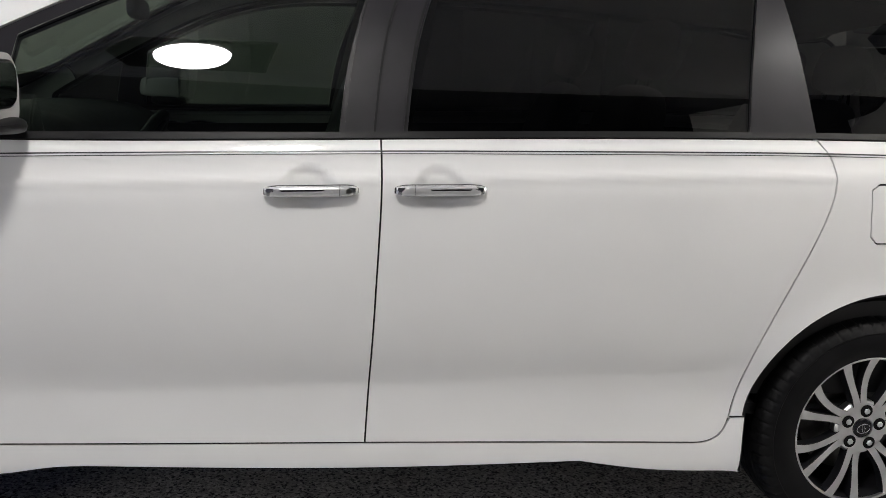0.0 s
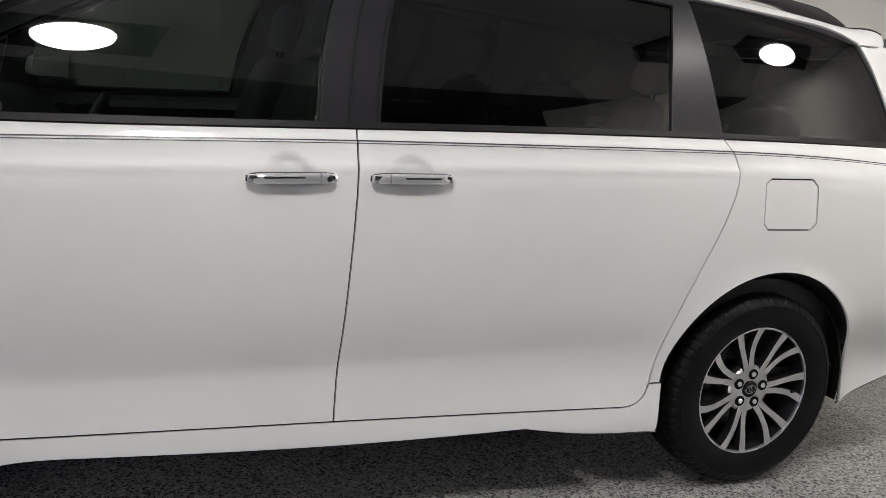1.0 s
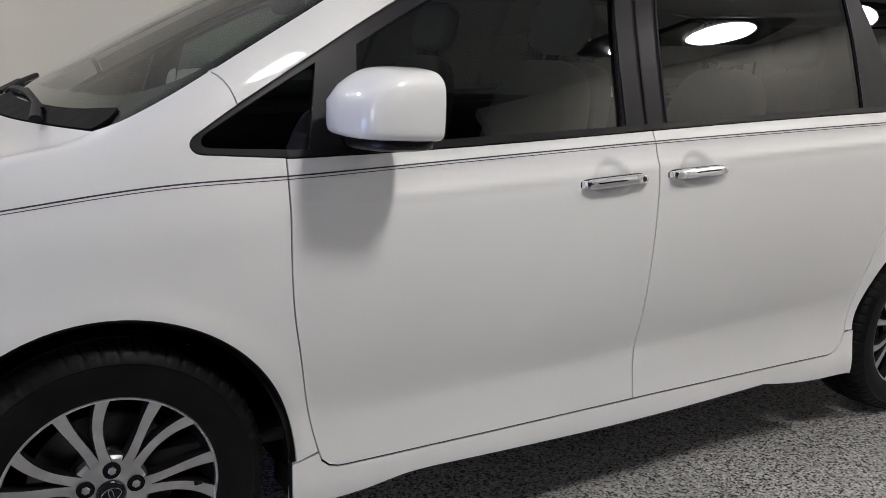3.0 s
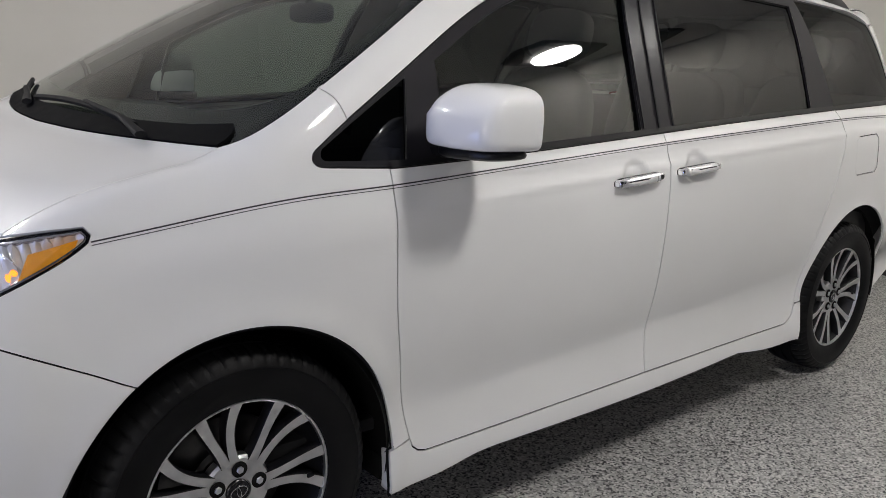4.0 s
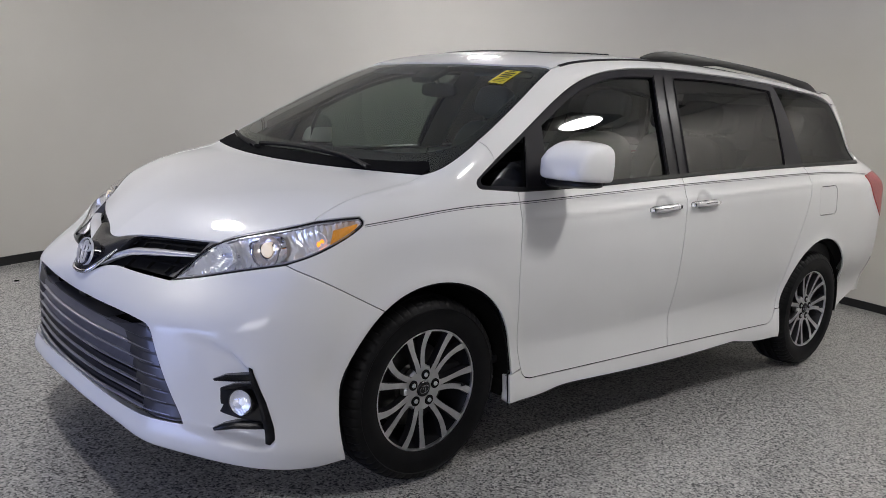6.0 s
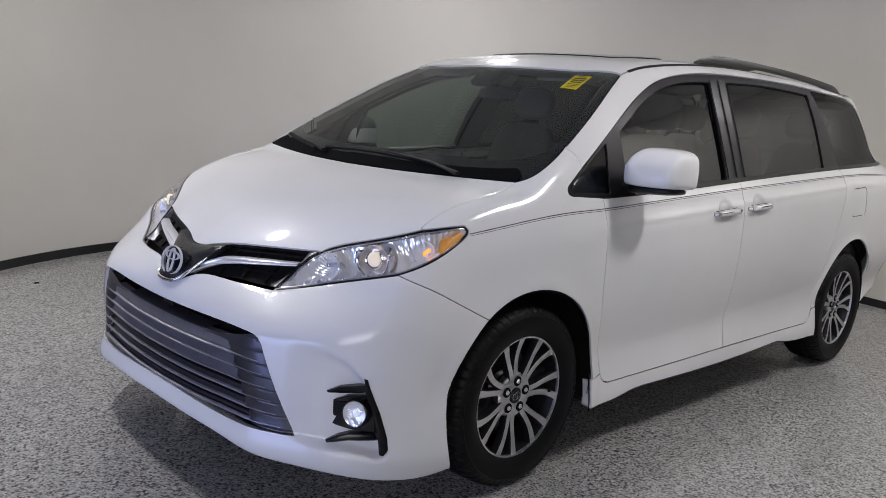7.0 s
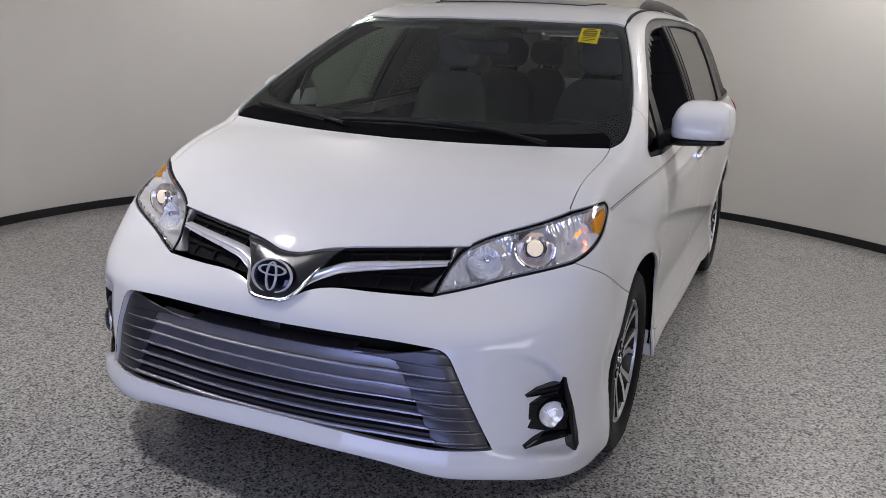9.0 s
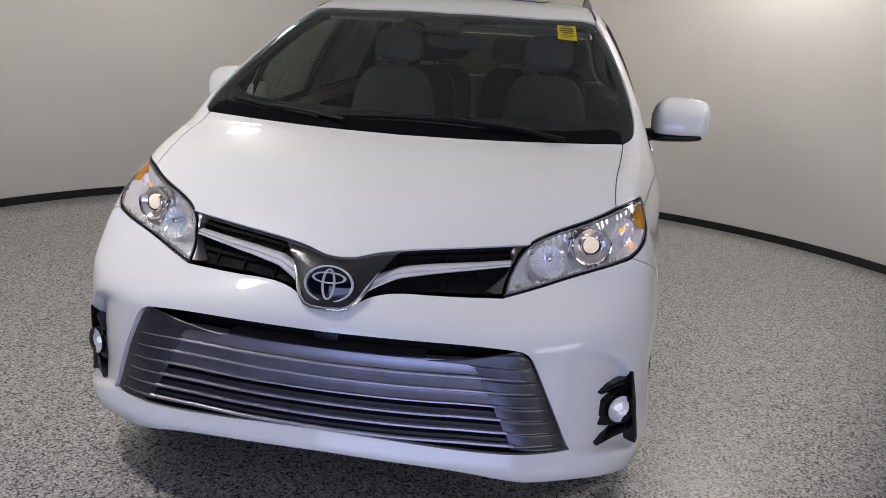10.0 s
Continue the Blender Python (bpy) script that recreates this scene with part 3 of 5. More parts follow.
DOOR_MID = side_bow((1.514, 1.150), (1.519, 1.045), (1.519, 0.86), (1.517, 0.64), (1.514, 0.47), (1.510, 0.329))
DOOR_BACK = side_bow((2.72, 1.217), (2.768, 1.155), (2.778, 1.11), (2.765, 1.016), (2.712, 0.868), (2.644, 0.697), (2.588, 0.522), (2.563, 0.404))
DOOR_TOE = side_bow((2.563, 0.404), (2.545, 0.36), (2.51, 0.336), (2.44, 0.329))
SILL_FRONT = side_bow((0.55, 0.325), (1.0, 0.326), (1.510, 0.329))
SILL_BACK = side_bow((1.510, 0.329), (2.0, 0.330), (2.44, 0.329))
PILLAR_SEAM = snap("roof", bow((0.255, -0.838, 1.275), (0.285, -0.87, 1.245), (0.302, -0.897, 1.205)))
TIP = snap("side", np.concatenate([bow((0.302, -0.95, 1.205), (0.25, -0.95, 1.172), (0.212, -0.95, 1.147)), bow((0.212, -0.95, 1.147), (0.1925, -0.95, 1.130), (0.190, -0.95, 1.116), (0.200, -0.95, 1.105), (0.22, -0.95, 1.101), step=0.006), bow((0.22, -0.95, 1.101), (0.398, -0.95, 1.092))]))
GLASSLINE = side_bow((0.302, 1.205), (0.541, 1.346), (0.779, 1.478), (0.90, 1.533), (1.027, 1.578), (1.259, 1.628), (1.609, 1.662), (2.05, 1.672), (2.585, 1.668), (3.10, 1.648), (3.40, 1.622), (3.47, 1.600))
GLASS_END = side_bow((3.47, 1.600), (3.53, 1.50), (3.60, 1.36), (3.645, 1.27), (3.64, 1.242))

# fenders, doors, quarter panels
panel("front_fender", loop(HOOD_SIDE, SCREEN_SIDE[:16], PILLAR_SEAM, TIP, DOOR_FRONT, bow((0.474, -0.97, 0.372), (0.40, -0.97, 0.360)), arch(0.0, 0.7, 126.6), BUMPER_FENDER[::-1], LIGHT_REAR[::-1], LIGHT_TOP[::-1]),
      "roof", PAINT, van, "white front fender round the wheel", step=0.02, gap=0.0014)
doors = panel("front_door", loop(on_belt(0.398, 1.514), DOOR_MID, SILL_FRONT[::-1], DOOR_HEEL[::-1], DOOR_FRONT[::-1]), "side", PAINT, van, "white front door below its window", step=0.012)
sliders = panel("sliding_door", loop(on_belt(1.514, 2.72), DOOR_BACK, DOOR_TOE, SILL_BACK[::-1], DOOR_MID[::-1]), "side", PAINT, van, "white sliding side door below its window", step=0.012)
FUEL = loop(side_bow((2.888, 1.085), (2.893, 1.097), (2.91, 1.102)), side_bow((2.91, 1.102), (3.085, 1.110)), side_bow((3.085, 1.110), (3.105, 1.106), (3.110, 1.09)),
            side_bow((3.110, 1.09), (3.128, 0.965)), side_bow((3.128, 0.965), (3.122, 0.948), (3.105, 0.942)), side_bow((3.105, 0.942), (2.925, 0.936)), side_bow((2.925, 0.936), (2.908, 0.940), (2.903, 0.955)), side_bow((2.903, 0.955), (2.888, 1.085)))
panel("quarter_panel", loop(DOOR_BACK, bow((2.563, -0.97, 0.404), (2.612, -0.97, 0.410)), arch(3.03, 172.8, -9.4), side_bow((3.464, 0.286), (3.6, 0.325), (3.92, 0.40)), side_bow((3.92, 0.40), (3.93, 0.7), (3.925, 1.1), (3.88, 1.35), (3.78, 1.57)),
                            bow((3.78, -0.66, 1.57), (3.70, -0.62, 1.61), (3.60, -0.66, 1.61), (3.47, -0.70, 1.600)), GLASS_END, on_belt(2.72, 3.64)[::-1]), "roof", PAINT, van, "white rear quarter panel round the wheel", step=0.02, holes=[FUEL])
panel("fuel_door", FUEL, "side", PAINT, van, "square white fuel door", both=False, gap=0.002)
panel("fuel_door_blank", FUEL * (1, 1, 1), "side", PAINT, van, "plain white cover", both=True, gap=0.02, lift=-0.02, seal=False, thick=False)
SKIRT = loop(bow((0.401, -0.97, 0.358), (0.474, -0.97, 0.370)), DOOR_HEEL, SILL_FRONT, SILL_BACK, DOOR_TOE[::-1], bow((2.563, -0.97, 0.404), (2.612, -0.97, 0.408)),
             bow((2.612, -0.97, 0.408), (2.608, -0.97, 0.33), (2.603, -0.97, 0.243)), side_bow((2.603, 0.243), (2.35, 0.247), (2.24, 0.258), (2.12, 0.275)), side_bow((2.12, 0.275), (1.5, 0.258), (0.80, 0.266)), side_bow((0.80, 0.266), (0.70, 0.262), (0.62, 0.250), (0.40, 0.240)),
             bow((0.40, -0.97, 0.240), (0.398, -0.97, 0.30), (0.401, -0.97, 0.358)))
panel("side_skirt", SKIRT, "side", PAINT, van, "white sill skirt between the wheels", step=0.015, depth=0.05)

# roof and pillars
cut_at = np.argmin(np.abs(DITCH[:, 0] - 1.60))
line_at = np.argmin(np.abs(GLASSLINE[:, 0] - 1.645))
JOINT = bow(tuple(DITCH[cut_at]), tuple((DITCH[cut_at] + GLASSLINE[line_at]) / 2 + (0, -0.01, 0.01)), tuple(GLASSLINE[line_at]))
panel("windscreen_pillar", loop(SCREEN_SIDE[15:], DITCH[:cut_at + 1], JOINT, GLASSLINE[:line_at + 1][::-1], PILLAR_SEAM[::-1]), "roof", PAINT, van, "white windscreen pillar and roof rail", step=0.02, gap=0.002)
panel("roof_side", loop(DITCH[cut_at:], bow((3.70, -0.57, 1.63), (3.66, -0.64, 1.62), (3.60, -0.66, 1.61)), bow((3.60, -0.66, 1.61), (3.47, -0.70, 1.600)), GLASSLINE[line_at:][::-1], JOINT[::-1]), "roof", PAINT, van, "white roof edge over the rear windows", step=0.02, gap=0.002)
SUN = loop(bow((1.13, -0.40, 1.7), (1.10, -0.2, 1.7), (1.10, 0.2, 1.7), (1.13, 0.40, 1.7)), bow((1.13, 0.40, 1.7), (1.55, 0.41, 1.7)), bow((1.55, 0.41, 1.7), (1.58, 0.2, 1.7), (1.58, -0.2, 1.7), (1.55, -0.41, 1.7)), bow((1.55, -0.41, 1.7), (1.13, -0.40, 1.7)))
panel("roof", loop(SCREEN_TOP, mirrored(SCREEN_TOP[::-1]), mirrored(DITCH), bow((3.70, 0.57, 1.63), (3.74, 0.3, 1.64), (3.75, 0, 1.64), (3.74, -0.3, 1.64), (3.70, -0.57, 1.63)), DITCH[::-1]), "top", PAINT, van, "white roof panel", step=0.03, both=False, gap=0.004, holes=[SUN])
panel("sunroof", SUN, "top", plain("sunroof_glass", (0.02, 0.022, 0.022), 0.06, vary=0.1), van, "dark glass sunroof slightly raised at its rear edge", both=False, gap=0.004, lift=0.006, depth=0.03)
ribbon("roof_moulding", DITCH[3:], "roof", 0.012, RUBBER, van, lift=0.001, label="black rubber moulding along the roof")

# bonnet, windscreen, cowl
nose_i = np.argmin(np.linalg.norm(LIGHT_NOSE - np.array((-0.648, -0.552, 0.878)), axis=1))
panel("bonnet", loop(HOOD_NOSE[::-1], LIGHT_NOSE[nose_i:], HOOD_SIDE, SCREEN_BASE, mirrored(SCREEN_BASE[::-1]), mirrored(HOOD_SIDE[::-1]), mirrored(LIGHT_NOSE[nose_i:][::-1]), mirrored(HOOD_NOSE)), "top", PAINT, van, "white bonnet", both=False, step=0.025, gap=0.0013, depth=0.02)
SCREEN = loop(SCREEN_BASE[::-1], SCREEN_SIDE, SCREEN_TOP, mirrored(SCREEN_TOP[::-1]), mirrored(SCREEN_SIDE[::-1]), mirrored(SCREEN_BASE))
panel("windscreen", SCREEN, "top", WIND, van, "clear greenish windscreen", both=False, step=0.03, gap=0.006, lift=-0.004, seal=True, thick=False)
FRIT = loop(bow((0.0, 0, 1.2), (0.01, -0.22, 1.2), (0.055, -0.5, 1.2), (0.12, -0.70, 1.2), (0.185, -0.770, 1.2), (0.24, -0.790, 1.25)), bow((0.24, -0.790, 1.25), (0.51, -0.725, 1.42), (0.70, -0.660, 1.53), (0.752, -0.625, 1.56), (0.755, -0.57, 1.56)), bow((0.755, -0.57, 1.56), (0.725, -0.30, 1.58), (0.70, 0, 1.58)))
FRIT_ALL = loop(FRIT, mirrored(FRIT[::-1]))
panel("windscreen_border", SCREEN, "top", TRIM, van, "black baked border of the windscreen", both=False, step=0.03, gap=0.004, lift=-0.009, holes=[FRIT_ALL], seal=False, thick=False)
COWL = loop(SCREEN_BASE[::-1], bow((0.012, -0.815, 1.146), (0.06, -0.80, 1.17), (0.075, -0.77, 1.17)), bow((0.075, -0.77, 1.17), (0.03, -0.66, 1.17), (-0.03, -0.42, 1.17), (-0.06, -0.2, 1.17), (-0.068, 0, 1.17)))
COWL_ALL = loop(COWL[len(SCREEN_BASE) - 1:][::-1], SCREEN_BASE, mirrored(SCREEN_BASE[::-1]), mirrored(COWL[len(SCREEN_BASE) - 1:]))
panel("cowl", COWL_ALL, "top", PLASTIC, van, "black plastic cowl below the windscreen", both=False, step=0.03, gap=0.002, lift=0.003, depth=0.02, seal=False)

# side windows in their black frames
VENT = loop(side_bow((0.235, 1.118), (0.455, 1.112)), side_bow((0.455, 1.112), (0.478, 1.215), (0.498, 1.300)), side_bow((0.498, 1.300), (0.36, 1.222), (0.235, 1.148)), snap("side", bow((0.235, -0.95, 1.148), (0.218, -0.95, 1.134), (0.217, -0.95, 1.124), (0.235, -0.95, 1.118), step=0.006)))
FRONT_PANE = loop(side_bow((0.592, 1.120), (1.0, 1.142), (1.405, 1.164)), side_bow((1.405, 1.164), (1.425, 1.35), (1.465, 1.50), (1.515, 1.612)), side_bow((1.515, 1.612), (1.26, 1.592), (1.03, 1.543), (0.90, 1.497), (0.745, 1.420), (0.615, 1.348)), side_bow((0.615, 1.348), (0.600, 1.24), (0.592, 1.120)))
SLIDE_PANE = loop(side_bow((1.585, 1.172), (2.05, 1.197), (2.525, 1.220)), side_bow((2.525, 1.220), (2.545, 1.40), (2.575, 1.56), (2.590, 1.622)), side_bow((2.590, 1.622), (2.1, 1.636), (1.69, 1.624)), side_bow((1.69, 1.624), (1.645, 1.52), (1.605, 1.36), (1.585, 1.172)))
REAR_PANE = loop(side_bow((2.728, 1.232), (3.2, 1.250), (3.60, 1.262)), side_bow((3.60, 1.262), (3.57, 1.37), (3.50, 1.50), (3.44, 1.592)), side_bow((3.44, 1.592), (3.1, 1.630), (2.665, 1.648)), side_bow((2.665, 1.648), (2.68, 1.55), (2.705, 1.39), (2.728, 1.232)))
FRAME = loop(TIP[::-1][:0], side_bow((0.302, 1.205), (0.302, 1.205))[:1], GLASSLINE, GLASS_END, on_belt(0.398, 3.64)[::-1], TIP[::-1])
panel("window_frame", FRAME, "side", PILLAR, van, "black pillars and frames round the side windows", step=0.03, gap=0.003, lift=-0.004, holes=[VENT, FRONT_PANE, SLIDE_PANE, REAR_PANE], seal=True, depth=0.03)
panel("vent_window", VENT, "side", VENT_GLASS, van, "small dark triangular window", gap=-0.002, lift=-0.009, seal=False, thick=False)
panel("door_window", FRONT_PANE, "side", SIDE_GLASS, van, "greenish tinted door window", gap=-0.002, lift=-0.012, seal=False, thick=False, bend=(6.3, 1.0, 1.0))
panel("slider_window", SLIDE_PANE, "side", PRIVACY, van, "dark privacy glass of the sliding door", gap=-0.002, lift=-0.012, seal=False, thick=False, bend=(0.5, -3.5, 2.0))
panel("quarter_window", REAR_PANE, "side", PRIVACY, van, "dark privacy glass at the rear corner", gap=-0.002, lift=-0.006, seal=False, thick=False, bend=(-13.0, 0.0, 3.0))
for xs in ((1.418, 1.437, 1.476, 1.526), (1.574, 1.594, 1.634, 1.680), (1.497, 1.515, 1.553, 1.600)):
    ribbon("pillar_edge", side_bow((xs[0], 1.165), (xs[1], 1.36), (xs[2], 1.52), (xs[3], 1.622)), "side", 0.006, SATIN if xs[0] < 1.45 else RUBBER, van, lift=0.0015)
ribbon("belt_moulding", on_belt(0.40, 3.63, -0.008), "side", 0.016, SATIN, van, lift=0.004, label="black strip along the foot of the windows")
STRIPE_Z = spline((-0.30, -0.126, 0.097, 0.384, 0.69, 1.08, 1.51, 1.96, 2.73, 3.6), (1.001, 1.018, 1.037, 1.048, 1.066, 1.090, 1.115, 1.137, 1.172, 1.20))
sx = np.linspace(-0.296, 3.85, 160)
ribbon("pinstripe", np.stack([sx, np.full(160, -0.95), STRIPE_Z(sx)], 1), "roof", 0.0032, STRIPE, van, lift=0.0006, label="thin dark pinstripe")
ribbon("pinstripe", np.stack([sx, np.full(160, -0.95), STRIPE_Z(sx) - 0.008], 1), "roof", 0.0017, STRIPE, van, lift=0.0006, label="thin dark pinstripe")

# ---- nose: bumper, grilles, lamps ----
def pocket(p):
    """Presses the hollows for the fog lamps into the bumper's corners."""
    a = np.abs(np.arctan2(p[:, 1], 0.1 - p[:, 0]))
    z = p[:, 2]
    fin = np.interp(z, (0.24, 0.279, 0.381, 0.525, 0.60), (0.906, 0.896, 0.871, 0.835, 0.81))
    over = np.interp(a, (0.62, 0.675, 0.729, 0.784, 0.835), (0.628, 0.622, 0.612, 0.583, 0.525))
    under = np.interp(a, (0.62, 0.694, 0.805, 0.867), (0.325, 0.312, 0.288, 0.272))
    deep = 0.042 * np.clip((a - 0.62) / 0.19, 0, 1) * (1 - step01(a - fin, -0.010, 0.012)) * step01(z - under, -0.012, 0.012) * (1 - step01(z - over, -0.034, 0.012))
    way = np.stack([np.cos(a), -np.sign(p[:, 1]) * np.sin(a), np.zeros(len(p))], 1)
    return p + way * deep[:, None]


GRILLE_LOW = snap("front", bow((-0.802, -0.493, 0.746), (-0.86, -0.28, 0.746), (-0.895, -0.125, 0.733), (-0.905, -0.098, 0.722), (-0.928, -0.055, 0.697), (-0.930, 0, 0.694)))
LIP = snap("front", bow((-0.984, 0, 0.266), (-0.976, -0.26, 0.261), (-0.952, -0.48, 0.246), (-0.915, -0.605, 0.226), (-0.83, -0.735, 0.218), (-0.70, -0.82, 0.197), (-0.54, -0.885, 0.172), (-0.40, -0.935, 0.172), (-0.379, -0.942, 0.176)))
half = loop(GRILLE_LOW[::-1], LIGHT_LOW[::-1], BUMPER_FENDER, arch(0.0, 126.6, 206.0), LIP[::-1])
INTAKE = loop(bow((-0.96, 0, 0.629), (-0.955, -0.215, 0.631), (-0.93, -0.49, 0.630), (-0.92, -0.55, 0.627)), bow((-0.92, -0.55, 0.627), (-0.913, -0.585, 0.618), (-0.906, -0.600, 0.60)), bow((-0.906, -0.600, 0.60), (-0.90, -0.654, 0.493), (-0.85, -0.725, 0.321)), bow((-0.85, -0.725, 0.321), (-0.93, -0.56, 0.317), (-0.952, -0.398, 0.319), (-0.967, -0.15, 0.328), (-0.97, 0, 0.330)))
INTAKE_ALL = loop(INTAKE, mirrored(INTAKE[::-1]))
bumper = panel("front_bumper", loop(half, mirrored(half[::-1])), "front", PAINT, van, "white front bumper with a wide intake", both=False, step=0.010, depth=0.03, holes=[INTAKE_ALL], sink=pocket, seal=False, gap=0.002)[0]


NOSE_Y, NOSE_Z = np.arange(0, 0.9401, 0.005), np.arange(0.18, 0.9401, 0.005)
gy, gz = np.meshgrid(NOSE_Y, NOSE_Z)
gy, gz = gy.ravel(), gz.ravel()
start = np.stack([np.full(len(gy), 0.3), gy, gz], 1)
NOSE_X = root(start, np.tile((-1.0, 0.0, 0.0), (len(gy), 1)), 1.5)[:, 0].reshape(len(NOSE_Z), len(NOSE_Y))


def front_point(y, z, back=0.0):
    """A place on the nose at a width and height, some way behind the skin."""
    u, v = min(abs(y) / 0.005, len(NOSE_Y) - 1.001), min(max((z - 0.18) / 0.005, 0), len(NOSE_Z) - 1.001)
    i, j = int(v), int(u)
    a, b = v - i, u - j
    x = (NOSE_X[i, j] * (1 - b) + NOSE_X[i, j + 1] * b) * (1 - a) + (NOSE_X[i + 1, j] * (1 - b) + NOSE_X[i + 1, j + 1] * b) * a
    return Vector((x + back, y, z))


def sheet(bm, rows, thick=None):
    """Joins rows of places into one sheet."""
    grid = [[bm.verts.new(p) for p in r] for r in rows]
    for a, b in zip(grid, grid[1:]):
        for i in range(len(a) - 1):
            bm.faces.new((a[i], a[i + 1], b[i + 1], b[i]))
    if thick:
        bmesh.ops.solidify(bm, geom=bm.faces[:], thickness=thick)


def edge_y(z):
    """Half the width of the lower intake at a height."""
    return float(np.interp(z, (0.317, 0.493, 0.60, 0.63), (0.722, 0.652, 0.598, 0.56)))


# lower grille: a dark hollow, six louvres, wide grooved wings
grille = part_mesh("lower_grille", bpy.data.meshes.new("lower_grille"), None, van, "gunmetal grille with level louvres")
bm = bmesh.new()
sheet(bm, [[front_point(edge_y(z) * k / 12, z, 0.085) for k in range(-12, 13)] for z in (0.30, 0.37, 0.43, 0.49, 0.55, 0.60, 0.634)])
part("grille_back", bm, UNDER, grille, "black hollow behind the louvres")


def wing_inner(z):
    return float(np.interp(z, (0.333, 0.375, 0.415, 0.452, 0.494, 0.534, 0.577), (0.562, 0.540, 0.520, 0.502, 0.482, 0.458, 0.425)))


def droop(y):
    """The louvres hang a little towards the middle."""
    return 0.007 * min(1.0, (y / 0.40) ** 2)


# lower edge in the middle, height of the band, depth of the band's top
LOUVRES = [(0.528, 0.051, 0.014), (0.488, 0.034, 0.024), (0.447, 0.034, 0.026), (0.404, 0.022, 0.028), (0.363, 0.021, 0.028), (0.324, 0.020, 0.028)]
for low, tall, deep in LOUVRES:
    def across(z):
        return [(wing_inner(z) + 0.010) * k / 24 for k in range(-24, 25)]

    bm = bmesh.new()
    sheet(bm, [[front_point(y, low + droop(y) + tall * u, b) for y in across(low + tall * u + 0.006)] for u, b in ((1.0, deep + 0.03), (0.985, deep), (0.6, deep - 0.004), (0.22 if tall > 0.02 else 0.5, 0.013))])
    part("louvre", bm, LOUVRE if tall > 0.03 else GUNMETAL, grille)
    bm = bmesh.new()
    e = 0.0095 if tall > 0.03 else 0.0125
    sheet(bm, [[front_point(y, low + droop(y) + e * u, b) for y in across(low + e * u + 0.006)] for u, b in ((0.95, 0.0125), (0.7, 0.006), (0.3, 0.005), (0.0, 0.010), (-0.12, 0.04))])
    part("louvre_edge", bm, LOUVRE_EDGE, grille, "bright lower edge of the louvre")
for side in (-1, 1):
    bm = bmesh.new()
    rows = []
    for i in range(151):
        z = 0.322 + 0.300 * i / 150
        u = ((z - 0.331) % 0.0405) / 0.0405     # from the foot of one louvre to the next
        groove = 0.0022 * max(0.0, 1 - abs(u - 0.93) / 0.07)
        outer = edge_y(z) - 0.004
        inner = wing_inner(z) if z < 0.577 else 0.27 + 0.282 * ((z - 0.577) / 0.045) ** 0.62
        inner = min(inner, outer - 0.01)
        row = []
        for k in range(11):
            blend = max(0.0, 1 - k / 5) ** 1.4 if z < 0.572 else 0.0
            back = 0.008 + groove * (1 - blend) + blend * ((0.001 + 0.016 * u) if z < 0.531 else 0.005)
            back += 0.010 if k == 10 else 0.002 if k == 9 else 0.003 if k == 0 and z >= 0.572 else 0
            row.append(front_point(side * (inner + (outer - inner) * k / 10), z, back))
        rows.append(row)
    rows.append([p + Vector((0.035, 0, 0.001)) for p in rows[-1]])
    sheet(bm, rows)
    wing = part("wing", bm, GUNMETAL, grille, "grooved grey wing of the grille")
    for low, tall, deep in LOUVRES:
        z = low + 0.012
        y0, y1 = wing_inner(z) - 0.002, edge_y(z) - 0.035
        ys = [side * (y0 + (y1 - y0) * k / 10) for k in range(11)]
        bm = bmesh.new()
        sheet(bm, [[front_point(y, z + dz * (1 - 0.5 * k / 10), b + 0.0015 * k / 10) for k, y in enumerate(ys)] for dz, b in ((0.0035, 0.009), (0.0022, 0.0055), (-0.0022, 0.0055), (-0.0035, 0.009))])
        part("wing_line", bm, LOUVRE, wing)
bm = bmesh.new()
ys = [0.30 * k / 24 for k in range(-24, 25)]
sheet(bm, [[front_point(y, 0.5775 + dz + droop(y) * 0.4, b) for y in ys] for dz, b in ((0.010, 0.075), (0.004, 0.020), (0.0015, 0.013), (-0.003, 0.014))])
part("top_bar", bm, GUNMETAL, grille)
bm = bmesh.new()
box(bm, front_point(0, 0.606, 0.050), (0.03, 0.075, 0.024), 0.003)
part("sensor", bm, SATIN, grille, "small black sensor in the intake")

# upper grille with its chrome wings and badge
upper = part_mesh("upper_grille", bpy.data.meshes.new("upper_grille"), None, van, "black upper grille with chrome wings")


def grille_top(y):
    return float(np.interp(abs(y), (0, 0.03, 0.055, 0.082, 0.165, 0.33, 0.552), (0.8185, 0.8195, 0.823, 0.829, 0.845, 0.861, 0.876)))


def grille_low(y):
    return float(np.interp(abs(y), (0, 0.055, 0.098, 0.125, 0.28, 0.493), (0.697, 0.700, 0.724, 0.735, 0.748, 0.748)))


